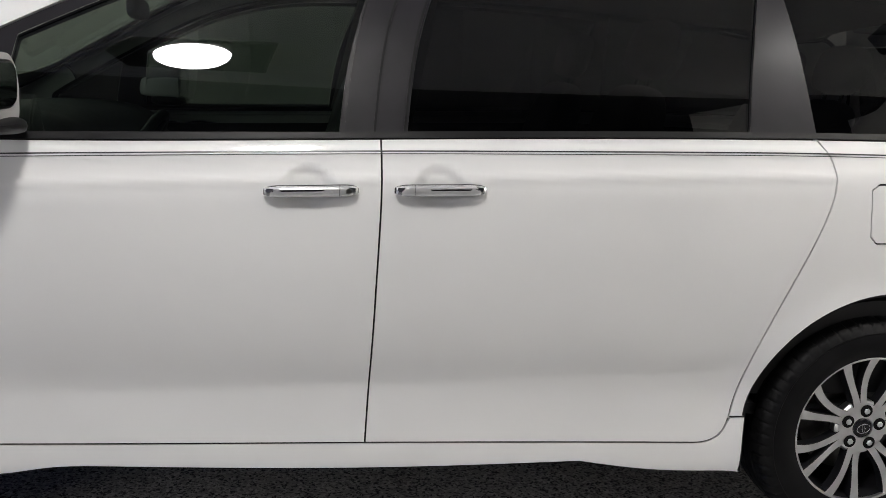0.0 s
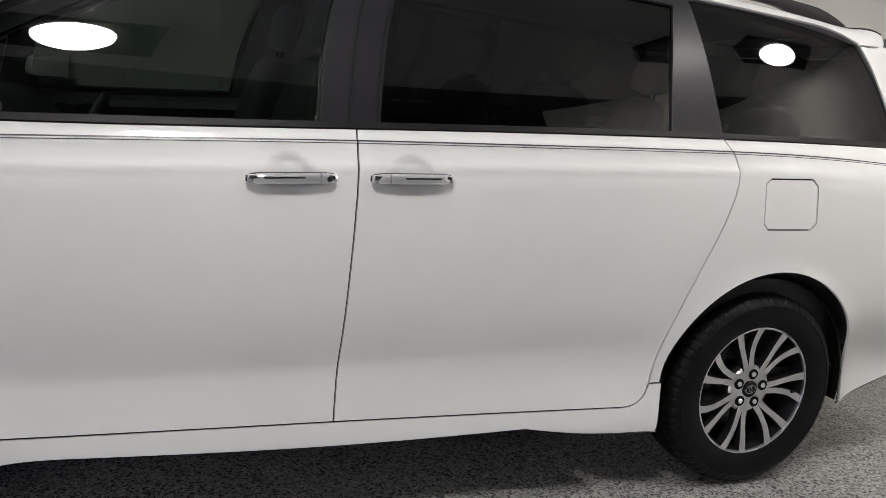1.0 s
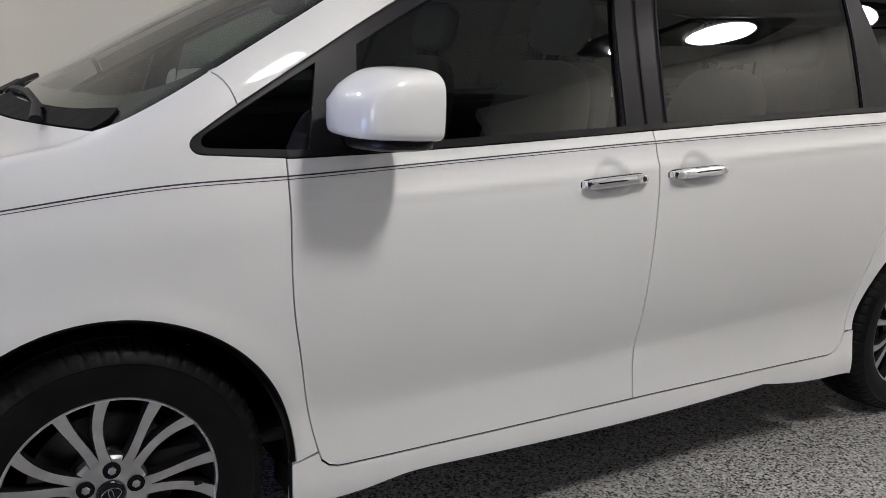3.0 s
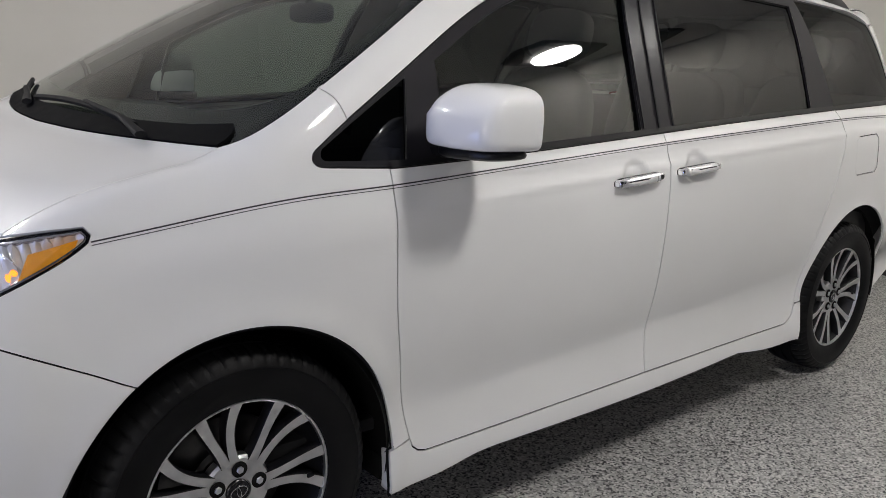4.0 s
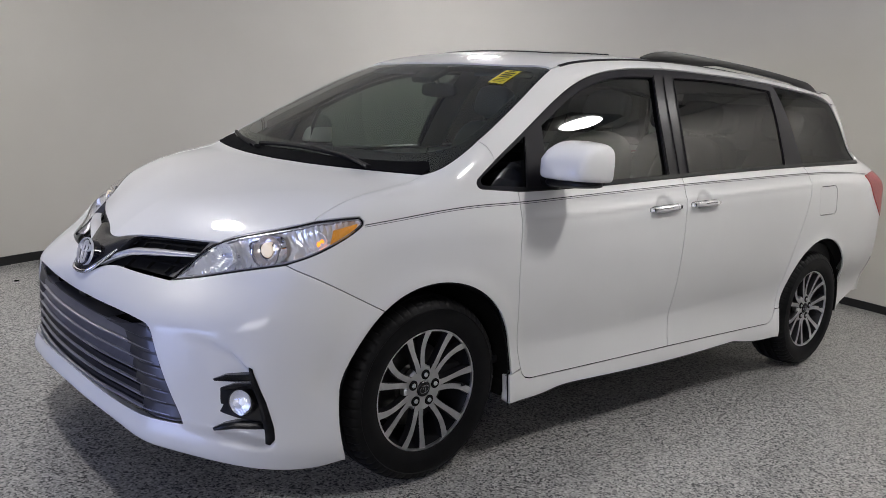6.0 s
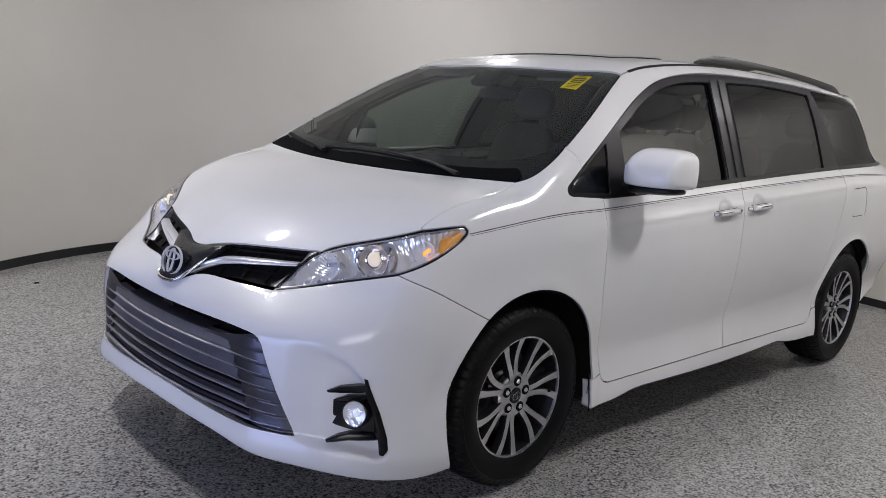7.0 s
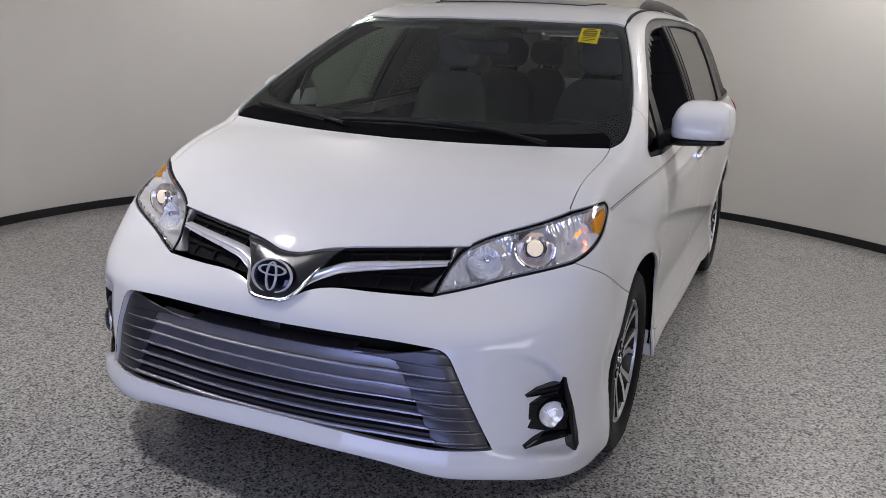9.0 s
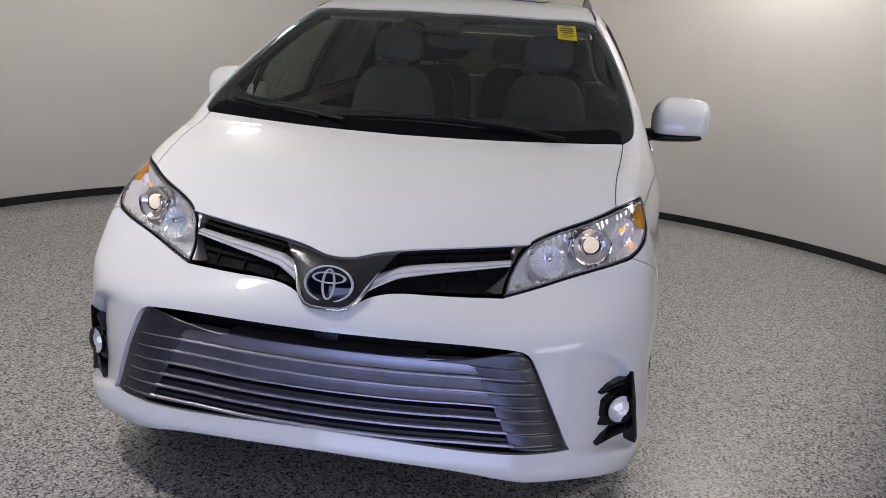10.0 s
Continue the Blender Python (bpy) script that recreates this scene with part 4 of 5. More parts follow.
bm = bmesh.new()
rows = []
for u in (-0.05, 0.25, 0.5, 0.75, 1.05):
    half = float(np.interp(0.748 + 0.125 * u, (0.746, 0.785, 0.865, 0.876), (0.484, 0.488, 0.518, 0.534)))
    ys = [half * k / 40 for k in range(-40, 41)]
    rows.append([front_point(y, grille_low(y) + (grille_top(y) - grille_low(y)) * u, 0.045) for y in ys])
sheet(bm, rows)
part("grille_back", bm, UNDER, upper, "black hollow of the upper grille")
for side in (-1, 1):
    for u0, u1 in ((0.24, 0.30), (0.76, 0.82)):
        bm = bmesh.new()
        ys = [side * (0.10 + 0.40 * k / 16) for k in range(17)]
        sheet(bm, [[front_point(y, grille_low(y) + (grille_top(y) - grille_low(y)) * u, b) for y in ys] for u, b in ((u0, 0.04), (u0, 0.028), (u1, 0.028), (u1, 0.04))])
        part("cross_bar", bm, UNDER, upper)
    for y in (0.20, 0.31, 0.41):
        bm = bmesh.new()
        sheet(bm, [[front_point(side * (y + d), grille_low(y) + (grille_top(y) - grille_low(y)) * u, b) for u in (0.02, 0.3, 0.6, 0.98)] for d, b in ((-0.003, 0.045), (-0.003, 0.03), (0.003, 0.03), (0.003, 0.045))])
        part("upright", bm, UNDER, upper)
    bm = bmesh.new()
    n = 30
    section = ((1.0, 0.030), (1.0, 0.010), (0.82, 0.003), (0.45, 0.001), (0.05, 0.006), (-0.12, 0.011), (-0.25, 0.004), (-0.65, 0.001), (-0.95, 0.007), (-1.0, 0.030))
    rows = [[] for _ in section]
    for k in range(n + 1):
        u = k / n
        y = 0.088 + 0.415 * u
        mid = grille_low(y) + (grille_top(y) - grille_low(y)) * (0.42 + 0.20 * u) - 0.022 * max(0, 1 - (y - 0.088) / 0.10)
        tall = 0.0175 - 0.0110 * u ** 0.8
        for row, (dz, b) in zip(rows, section):
            row.append(front_point(side * y, mid + tall * dz, b))
    sheet(bm, rows)
    part("chrome_wing", bm, BADGE, upper, "bright chrome wing of the grille")
    bm = bmesh.new()
    rows = [[], [], []]
    for k in range(9):
        z = 0.752 + 0.118 * k / 8
        yo = float(np.interp(z, (0.746, 0.785, 0.865, 0.876), (0.492, 0.496, 0.528, 0.545)))
        yi = yo - 0.046 * (1 - 0.9 * math.sin(math.pi * k / 8)) - 0.005
        rows[0].append(front_point(side * (yo - 0.004), z, 0.006))
        rows[1].append(front_point(side * (yo + yi) / 2, z, 0.008))
        rows[2].append(front_point(side * yi, z, 0.032))
    sheet(bm, rows)
    part("grille_end", bm, GUNMETAL, upper, "grey end piece beside the headlight")

# badge surround, a dark shield with a chrome rim, and the round badge
SHIELD = [(0.0, 0.693), (0.052, 0.695), (0.070, 0.706), (0.098, 0.742), (0.118, 0.775), (0.150, 0.815), (0.175, 0.842), (0.120, 0.836), (0.078, 0.8275), (0.045, 0.8195), (0.0, 0.8165)]
ring = SHIELD + [(-y, z) for y, z in SHIELD[-2:0:-1]]
bm = bmesh.new()
faces = []
levels = [[bm.verts.new(front_point(y * s, 0.757 + (z - 0.757) * s, b)) for y, z in ring] for s, b in ((1.0, 0.035), (1.0, -0.010), (0.97, -0.016), (0.80, -0.020), (0.4, -0.024))]
for a, b in zip(levels, levels[1:]):
    for i in range(len(ring)):
        j = (i + 1) % len(ring)
        bm.faces.new((a[i], a[j], b[j], b[i]))
bm.faces.new(levels[-1])
part("badge_shield", bm, plain("shield_grey", (0.034, 0.034, 0.038), 0.26, metal=0.5), upper, "dark grey shield round the badge")
rim_pts = [(-0.128, 0.790), (-0.112, 0.762), (-0.098, 0.738), (-0.082, 0.716), (-0.066, 0.702), (-0.045, 0.696), (0, 0.694), (0.045, 0.696), (0.066, 0.702), (0.082, 0.716), (0.098, 0.738), (0.112, 0.762), (0.128, 0.790)]
bm = bmesh.new()
tube(bm, [front_point(y, z, -0.012) for y, z in rim_pts], 0.0075, 10, taper=[0.4, 0.8, 1, 1, 1, 1, 1, 1, 1, 1, 1, 0.8, 0.4])
part("shield_rim", bm, CHROME, upper, "chrome rim below the badge")

badge = part_mesh("badge", bpy.data.meshes.new("badge"), None, upper, "oval badge with a chrome ring on a dark field")
bm = bmesh.new()
lathe(bm, [(0.0700, 0.020), (0.0700, -0.004), (0.064, -0.006), (0.045, -0.009), (0.02, -0.011), (0.001, -0.0115)], "x", 48)
part("badge_field", bm, plain("badge_black", (0.004, 0.005, 0.012), 0.05, spec=0.5), badge)


def oval(bm, cy, cz, ry, rz, width, n=44, top=-0.0165):
    """A flat ring with a rounded top, standing proud of its field."""
    rings = []
    for w, x in ((0.0, -0.006), (0.0, top + 0.003), (0.25, top), (0.75, top), (1.0, top + 0.003), (1.0, -0.006)):
        rings.append([bm.verts.new((x, cy + (ry - width * w) * math.cos(2 * math.pi * k / n), cz + (rz - width * w) * math.sin(2 * math.pi * k / n))) for k in range(n)])
    for a, b in zip(rings, rings[1:]):
        for i in range(n):
            j = (i + 1) % n
            bm.faces.new((a[i], a[j], b[j], b[i]))


bm = bmesh.new()
oval(bm, 0, 0, 0.0735, 0.0735, 0.0075, top=-0.014)
part("badge_ring", bm, BADGE, badge, "chrome ring")
bm = bmesh.new()
oval(bm, 0, -0.001, 0.0205, 0.062, 0.0072)
part("badge_oval", bm, BADGE, badge, "upright chrome oval")
bm = bmesh.new()
oval(bm, 0, 0.0245, 0.050, 0.024, 0.0072, top=-0.0160)
part("badge_bar", bm, BADGE, badge, "level chrome oval")
badge.matrix_local = Matrix.Translation(front_point(0, 0.760, -0.036)) @ pose(0, 0, 0, 0, 14, 0) @ Matrix.Diagonal((1.0, 1.02, 0.74, 1))

# headlights
LIGHT = loop(LIGHT_TOP, LIGHT_REAR, LIGHT_LOW, LIGHT_NOSE)
lenses = panel("headlight", LIGHT, "front", LENS, van, "headlight with clear lens, lit projector and amber turn lamp", gap=0.006, lift=0.002, seal=False, step=0.02, thick=False)
panel("headlight_border", LIGHT, "front", TRIM, van, "black border round the headlight", gap=0.0015, lift=-0.002, depth=0.012, seal=False, step=0.02, holes=[chart_front(inset(ccw(flat("front", LIGHT)), 0.0055))])

BEZEL = chart_front(inset(ccw(flat("front", LIGHT)), 0.0056))
panel("headlight_bezel", BEZEL, "front", SILVER, van, "thin bright bezel inside the headlight", gap=0.0, lift=-0.005, depth=0.010, seal=False, step=0.02, holes=[chart_front(inset(ccw(flat("front", LIGHT)), 0.0092))])


def bowl(name, centre, facing, radius, depth, material, parent, label="", ribs=0):
    bm = bmesh.new()
    rings = []
    q = Vector(facing).to_track_quat("X", "Z").to_matrix().to_4x4()
    for i in range(9):
        u = i / 8
        r = radius * math.sqrt(1 - 0.96 * u)
        ring = []
        for k in range(40):
            a = 2 * math.pi * k / 40
            rr = r * (1 - (0.07 * ((k + i) % 2) + 0.03 * math.sin(k * 2.3 + i * 1.7) if ribs and i else 0))
            at = Matrix.Translation(centre) @ q @ Vector((-depth * u, rr * math.cos(a), rr * math.sin(a)))
            ring.append(bm.verts.new(keep_in(at) if i < 3 else at))
        rings.append(ring)
    for a, b in zip(rings, rings[1:]):
        for k in range(40):
            bm.faces.new((a[k], a[(k + 1) % 40], b[(k + 1) % 40], b[k]))
    bm.faces.new(rings[-1])
    return part(name, bm, material, parent, label, smooth=not ribs)


def ball(name, centre, facing, radius, length, material, parent, label=""):
    bm = bmesh.new()
    q = Vector(facing).to_track_quat("X", "Z").to_matrix().to_4x4()
    prof = [(radius, -length), (radius, 0.0)] + [(radius * math.cos(a), 0.45 * radius * math.sin(a)) for a in (0.3, 0.7, 1.1, 1.4)]
    rings = lathe(bm, prof, "x", 32)
    bm.faces.new(rings[-1])
    bmesh.ops.transform(bm, matrix=Matrix.Translation(centre) @ q, verts=bm.verts[:])
    return part(name, bm, material, parent, label)


def flip_part(ob, parent):
    """The same piece on the other side of the van."""
    me = ob.data.copy()
    me.transform(Matrix.Diagonal((1, -1, 1, 1)))
    me.flip_normals()
    twin = new(ob.name, me)
    twin.parent = parent
    if "label" in ob:
        twin["label"] = ob["label"]
    return twin


# housing: a dished tray of bright facets behind the lens, with bowls, projector and amber lamp
def keep_in(p):
    """Holds a place a little behind the lens."""
    q = np.array([tuple(p)], float)
    for _ in range(3):
        f = float(field(q[:, 0], q[:, 1], q[:, 2])[0])
        if f < -0.007:
            break
        q = q - normals(q) * (f + 0.008)
    return Vector(q[0])


fwd = Vector((-0.95, -0.30, 0.06)).normalized()
c_low, c_high, c_turn = Vector((-0.578, -0.736, 0.878)), Vector((-0.680, -0.612, 0.842)), Vector((-0.440, -0.832, 0.912))
rim = inset(ccw(flat("front", LIGHT)), 0.0062)
v, f, on_rim = cut([rim], 0.0078)
p, n = skin("front", v)
near = np.sqrt(((v[:, None, :] - rim[None]) ** 2).sum(2).min(1))
rng = np.random.default_rng(7)
deep = 0.006 + 0.050 * step01(near, 0.0, 0.030)
for c, r in ((c_low, 0.066), (c_high, 0.052), (c_turn, 0.040)):
    q = p - np.array(c)
    off = q - (q @ np.array(fwd))[:, None] * np.array(fwd)
    deep += 0.022 * (1 - step01(np.linalg.norm(off, axis=1), r - 0.006, r + 0.006)) * step01(near, 0.0, 0.02)
flute = np.abs(((v[:, 0] * 55 + v[:, 1] * 14) % 1) - 0.5)
low = step01(near, 0.004, 0.012) * (p[:, 1] > -0.70)
deep += np.where(on_rim, 0.0, rng.uniform(-0.0004, 0.0004, len(v)) + 0.0045 * np.sin(v[:, 0] * 62) * np.sin(v[:, 1] * 70 + v[:, 0] * 25) + 0.010 * flute * low * step01(v[:, 1], 0.86, 0.80))
p = p - n * deep[:, None]
me = bpy.data.meshes.new("tray")
me.from_pydata(p.tolist(), [], f.tolist())
me.materials.append(REFLECTOR)
tray = part_mesh("tray", me, None, lenses[0], "bright housing of the headlight", smooth=True)
bits = [tray]
bits.append(bowl("projector_bowl", c_low, fwd, 0.061, 0.034, BOWL, lenses[0], "smooth round reflector bowl"))
turned = Matrix.Translation(c_low - fwd * 0.012) @ fwd.to_track_quat("X", "Z").to_matrix().to_4x4()
bits.append(ball("projector", c_low - fwd * 0.006, fwd, 0.0255, 0.03, BULB, lenses[0], "lit projector lens"))
for name, prof, mat in (("projector_collar", [(0.0262, -0.03), (0.0262, 0.006), (0.0292, 0.006), (0.0292, -0.03)], TRIM), ("projector_ring", [(0.0296, -0.03), (0.0300, 0.008), (0.0325, 0.0095), (0.0360, 0.007), (0.0375, -0.03)], CHROME), ("bowl_rim", [(0.058, -0.004), (0.060, 0.004), (0.0635, 0.005), (0.066, -0.002), (0.066, -0.03)], CHROME)):
    bm = bmesh.new()
    lathe(bm, prof, "x", 40)
    bmesh.ops.transform(bm, matrix=turned if name != "bowl_rim" else Matrix.Translation(fwd * 0.012) @ turned, verts=bm.verts[:])
    for vert in bm.verts:
        vert.co = keep_in(vert.co)
    bits.append(part(name, bm, mat, lenses[0]))
bits.append(bowl("high_beam", c_high, Vector((-1, -0.14, 0.06)), 0.056, 0.050, REFLECTOR, lenses[0], "faceted high beam reflector", ribs=1))
bits.append(ball("high_bulb", c_high + Vector((0.012, 0, 0)), Vector((-1, -0.1, 0)), 0.009, 0.03, CHROME, lenses[0], "bright cap of the high beam bulb"))
bits.append(bowl("turn_lamp", c_turn, Vector((-0.86, -0.5, 0.05)), 0.038, 0.036, REFLECTOR, lenses[0], "turn lamp reflector", ribs=1))
bits.append(ball("turn_bulb", c_turn - Vector((-0.86, -0.5, 0.05)) * 0.016, Vector((-0.86, -0.5, 0)), 0.0175, 0.018, AMBER_GLOW, lenses[0], "glowing amber bulb"))
low_line = LIGHT_LOW[2:-2]
low_n = normals(low_line)
for k in range(22):                             # a row of upright flutes along the lower edge
    i = int((len(low_line) - 1) * k / 21)
    at = Vector(low_line[i]) - Vector(low_n[i]) * 0.020 + Vector((0, 0, 0.014))
    along = Vector(low_line[min(i + 1, len(low_line) - 1)]) - Vector(low_line[max(i - 1, 0)])
    bm = bmesh.new()
    tube(bm, [at - Vector((0, 0, 0.010)), at + Vector((0, 0, 0.004)), at + Vector((0.006, 0, 0.014))], 0.0042, 6, 0.8, up=along.normalized(), taper=[1.0, 1.0, 0.5])
    for vert in bm.verts:
        vert.co = keep_in(vert.co)
    bits.append(part("flute", bm, REFLECTOR if k % 2 else CHROME, lenses[0]))
for c, r, a0, a1 in ((c_high, 0.062, 20, 150), (c_low, 0.074, 60, 200), (c_turn, 0.046, 150, 330)):
    q = fwd.to_track_quat("X", "Z").to_matrix()
    pts = [c + q @ Vector((-0.004, r * math.cos(radians(a0 + (a1 - a0) * k / 14)), r * math.sin(radians(a0 + (a1 - a0) * k / 14)))) for k in range(15)]
    bm = bmesh.new()
    tube(bm, [keep_in(p) for p in pts], 0.0035, 6, 1.6, up=tuple(fwd), taper=[0.4] + [1.0] * 13 + [0.4])
    bits.append(part("reflector_ridge", bm, CHROME, lenses[0], "bright curved ridge between the reflectors"))
MARKER = loop(bow((-0.405, -0.872, 0.965), (-0.36, -0.880, 0.975), (-0.312, -0.882, 0.985)), bow((-0.312, -0.882, 0.985), (-0.325, -0.893, 0.966), (-0.395, -0.900, 0.928), (-0.43, -0.895, 0.915)), bow((-0.43, -0.895, 0.915), (-0.418, -0.885, 0.94), (-0.405, -0.872, 0.965)))
bits += panel("side_marker", MARKER, "front", AMBER, lenses[0], "amber side reflector", gap=0.0, lift=-0.008, seal=False, both=False, step=0.012, depth=0.02)
for ob in bits:
    flip_part(ob, lenses[1])

# fog lamps: black housing, two blades and an upright fin, round lit lens
def plate(name, outline, front, back, material, parent, label="", slope=0.0):
    """A solid plate over an outline of angles round the nose and heights."""
    q = ccw(np.array(outline, float))
    q = np.concatenate([np.linspace(a, b, 6)[:-1] for a, b in zip(q, np.roll(q, -1, 0))])
    m = len(q)
    p = chart_front(q)
    out = np.stack([-np.cos(q[:, 0]), np.sin(q[:, 0]), np.zeros(m)], 1)
    lift = front + slope * (q[:, 0] - q[:, 0].max())
    mid = inset(q, 0.0035)
    pm = chart_front(mid)
    bm = bmesh.new()
    rings = [[bm.verts.new(x) for x in (p + out * back)], [bm.verts.new(x) for x in (p + out * (lift - 0.003)[:, None])], [bm.verts.new(x) for x in (pm + out * lift[:, None])]]
    for a, b in zip(rings, rings[1:]):
        for i in range(m):
            bm.faces.new((a[i], a[(i + 1) % m], b[(i + 1) % m], b[i]))
    bmesh.ops.triangulate(bm, faces=[bm.faces.new(rings[-1])])
    return part(name, bm, material, parent, label)


fog = plate("fog_lamp", [(-0.780, 0.462), (-0.744, 0.452), (-0.731, 0.432), (-0.734, 0.388), (-0.748, 0.368), (-0.803, 0.354), (-0.872, 0.345), (-0.862, 0.468)], -0.031, -0.07, SATIN, van, "fog lamp in a black housing", slope=-0.10)
inside = []
inside.append(plate("fin", [(-0.832, 0.534), (-0.842, 0.530), (-0.848, 0.505), (-0.880, 0.418), (-0.904, 0.330), (-0.908, 0.292), (-0.896, 0.274), (-0.884, 0.280), (-0.880, 0.320), (-0.862, 0.400), (-0.840, 0.480)], 0.004, -0.05, TRIM, fog, "black upright fin beside the fog lamp"))
inside.append(plate("blade", [(-0.734, 0.482), (-0.768, 0.500), (-0.842, 0.508), (-0.848, 0.484), (-0.790, 0.480), (-0.738, 0.477)], -0.012, -0.06, TRIM, fog, "black blade above the fog lamp"))
inside.append(plate("blade", [(-0.757, 0.455), (-0.790, 0.470), (-0.850, 0.473), (-0.856, 0.452), (-0.800, 0.450), (-0.760, 0.446)], -0.018, -0.06, TRIM, fog, "short black blade over the lens"))
inside.append(plate("blade", [(-0.738, 0.318), (-0.768, 0.337), (-0.800, 0.346), (-0.868, 0.346), (-0.878, 0.322), (-0.800, 0.322), (-0.742, 0.310)], -0.012, -0.06, TRIM, fog, "black blade below the fog lamp"))
face = Vector((-0.86, -0.50, 0.02)).normalized()
lamp_c = Vector(chart_front(np.array([(-0.812, 0.413)]))[0]) - face * 0.010
bm = bmesh.new()
lathe(bm, [(0.0455, -0.03), (0.0457, 0.004), (0.044, 0.006), (0.0425, 0.002)], "x", 32)
bmesh.ops.transform(bm, matrix=Matrix.Translation(lamp_c) @ face.to_track_quat("X", "Z").to_matrix().to_4x4(), verts=bm.verts[:])
inside.append(part("lamp_rim", bm, SATIN, fog))
inside.append(bowl("fog_reflector", lamp_c + face * 0.001, face, 0.043, 0.012, REFLECTOR, fog, "fog lamp reflector", ribs=1))
inside.append(ball("fog_bulb", lamp_c - face * 0.006, face, 0.012, 0.003, FOG_GLOW, fog, "lit fog bulb"))
inside.append(ball("fog_lens", lamp_c + face * 0.001, face, 0.043, 0.002, LENS, fog, "clear fog lamp lens"))
twin_fog = flip_part(fog, van)
for ob in inside:
    flip_part(ob, twin_fog)


# ---- wheels ----
def wheel_meshes():
    """One alloy wheel, its outer face towards -y: meshes by name, built once."""
    made = {}

    def keep(name, bm, material):
        me = bpy.data.meshes.new(name)
        bmesh.ops.recalc_face_normals(bm, faces=bm.faces[:])
        bmesh.ops.scale(bm, vec=(0.987, 1, 0.987), verts=bm.verts[:])
        bm.to_mesh(me)
        bm.free()
        me.materials.append(material)
        me.polygons.foreach_set("use_smooth", [True] * len(me.polygons))
        me.set_sharp_from_angle(angle=radians(35))
        made[name] = me

    # tyre: bulged walls, blocks cut into the shoulders, three grooves round the tread
    bm = bmesh.new()
    prof = [(0.232, -0.090), (0.238, -0.103), (0.262, -0.114), (0.290, -0.1175), (0.315, -0.1145), (0.318, -0.1165), (0.333, -0.110), (0.345, -0.099), (0.351, -0.086), (0.3545, -0.070), (0.3555, -0.052), (0.348, -0.050), (0.348, -0.042), (0.356, -0.040), (0.357, -0.006), (0.349, -0.005), (0.349, 0.005),
            (0.357, 0.006), (0.356, 0.040), (0.348, 0.042), (0.348, 0.050), (0.3555, 0.052), (0.351, 0.086), (0.333, 0.110), (0.290, 0.1175), (0.243, 0.104), (0.226, 0.092)]
    rings = lathe(bm, prof, "y", 360)
    for k in (6, 7, 8, 9):
        for i, v in enumerate(rings[k]):
            if i % 6 == 0:
                r = math.hypot(v.co.x, v.co.z)
                v.co.x *= (r - 0.0045) / r
                v.co.z *= (r - 0.0045) / r
    keep("tyre", bm, TYRE)
    bm = bmesh.new()
    lathe(bm, [(0.2385, -0.090), (0.2385, -0.099), (0.2345, -0.1005), (0.2300, -0.099), (0.2285, -0.090)], "y", 96)
    keep("rim_lip", bm, ALLOY)
    bm = bmesh.new()
    rings = lathe(bm, [(0.2305, -0.092), (0.222, -0.070), (0.212, -0.02), (0.205, 0.06), (0.222, 0.10)], "y", 72)
    keep("barrel", bm, ALLOY_DARK)
    bm = bmesh.new()
    rings = lathe(bm, [(0.165, 0.010), (0.165, -0.004), (0.155, -0.008), (0.085, -0.008), (0.075, -0.02), (0.02, -0.02)], "y", 48)
    cap(bm, rings[-1])
    keep("brake_disc", bm, STEEL)
    bm = bmesh.new()
    rings = lathe(bm, [(0.215, 0.060), (0.200, 0.052), (0.03, 0.050)], "y", 40)
    cap(bm, rings[-1])
    keep("brake_shield", bm, UNDER)
    bm = bmesh.new()
    rings = lathe(bm, [(0.088, -0.045), (0.088, -0.068), (0.082, -0.0755), (0.060, -0.0775), (0.034, -0.0785), (0.032, -0.074)], "y", 60)
    cap(bm, rings[0])
    cap(bm, rings[-1])
    keep("hub", bm, ALLOY)
    bm = bmesh.new()
    rings = lathe(bm, [(0.0305, -0.070), (0.0305, -0.079), (0.028, -0.0815), (0.012, -0.0825)], "y", 36)
    cap(bm, rings[-1])
    keep("cap", bm, TRIM)
    bm = bmesh.new()
    oval(bm, 0, 0, 0.023, 0.016, 0.003, 28)
    oval(bm, 0, 0, 0.006, 0.014, 0.0024, 28)
    bmesh.ops.transform(bm, matrix=Matrix.Translation((0, -0.0675, 0)) @ pose(0, 0, 0, 0, 0, 90), verts=bm.verts[:])
    keep("cap_badge", bm, CHROME)
    # one spoke: an S-shaped bar, flat and bright in front, dark on its flanks
    for hand in (-1, 1):
        bm = bmesh.new()
        rows = []
        for i in range(15):
            u = i / 14
            r = 0.076 + 0.156 * u
            a = hand * math.asin((0.0112 + 0.0355 * u ** 1.7) / r) + radians(2.5) * math.sin(math.pi * u)
            w = 0.0108 + 0.0062 * u ** 2.2 + 0.003 * (1 - u) ** 3
            y = -0.0775 - 0.019 * u ** 1.5
            c, s = math.cos(a), math.sin(a)
            row = []
            for off, dy in ((-w, 0.030), (-w, 0.003), (-w + 0.002, 0.0), (w - 0.002, 0.0), (w, 0.003), (w, 0.030)):
                row.append(bm.verts.new((-s * r + c * off, y + dy, c * r + s * off)))
            rows.append(row)
        for a, b in zip(rows, rows[1:]):
            for k in range(5):
                bm.faces.new((a[k], a[k + 1], b[k + 1], b[k])).material_index = 0 if k == 2 else 1
        keep("spoke" + ("" if hand < 0 else "_twin"), bm, ALLOY)
        made["spoke" + ("" if hand < 0 else "_twin")].materials.append(ALLOY_DARK)
    bm = bmesh.new()
    rings = lathe(bm, [(0.0195, -0.0760), (0.0195, -0.0792), (0.0180, -0.0797), (0.001, -0.0796)], "y", 24)
    cap(bm, rings[-1])
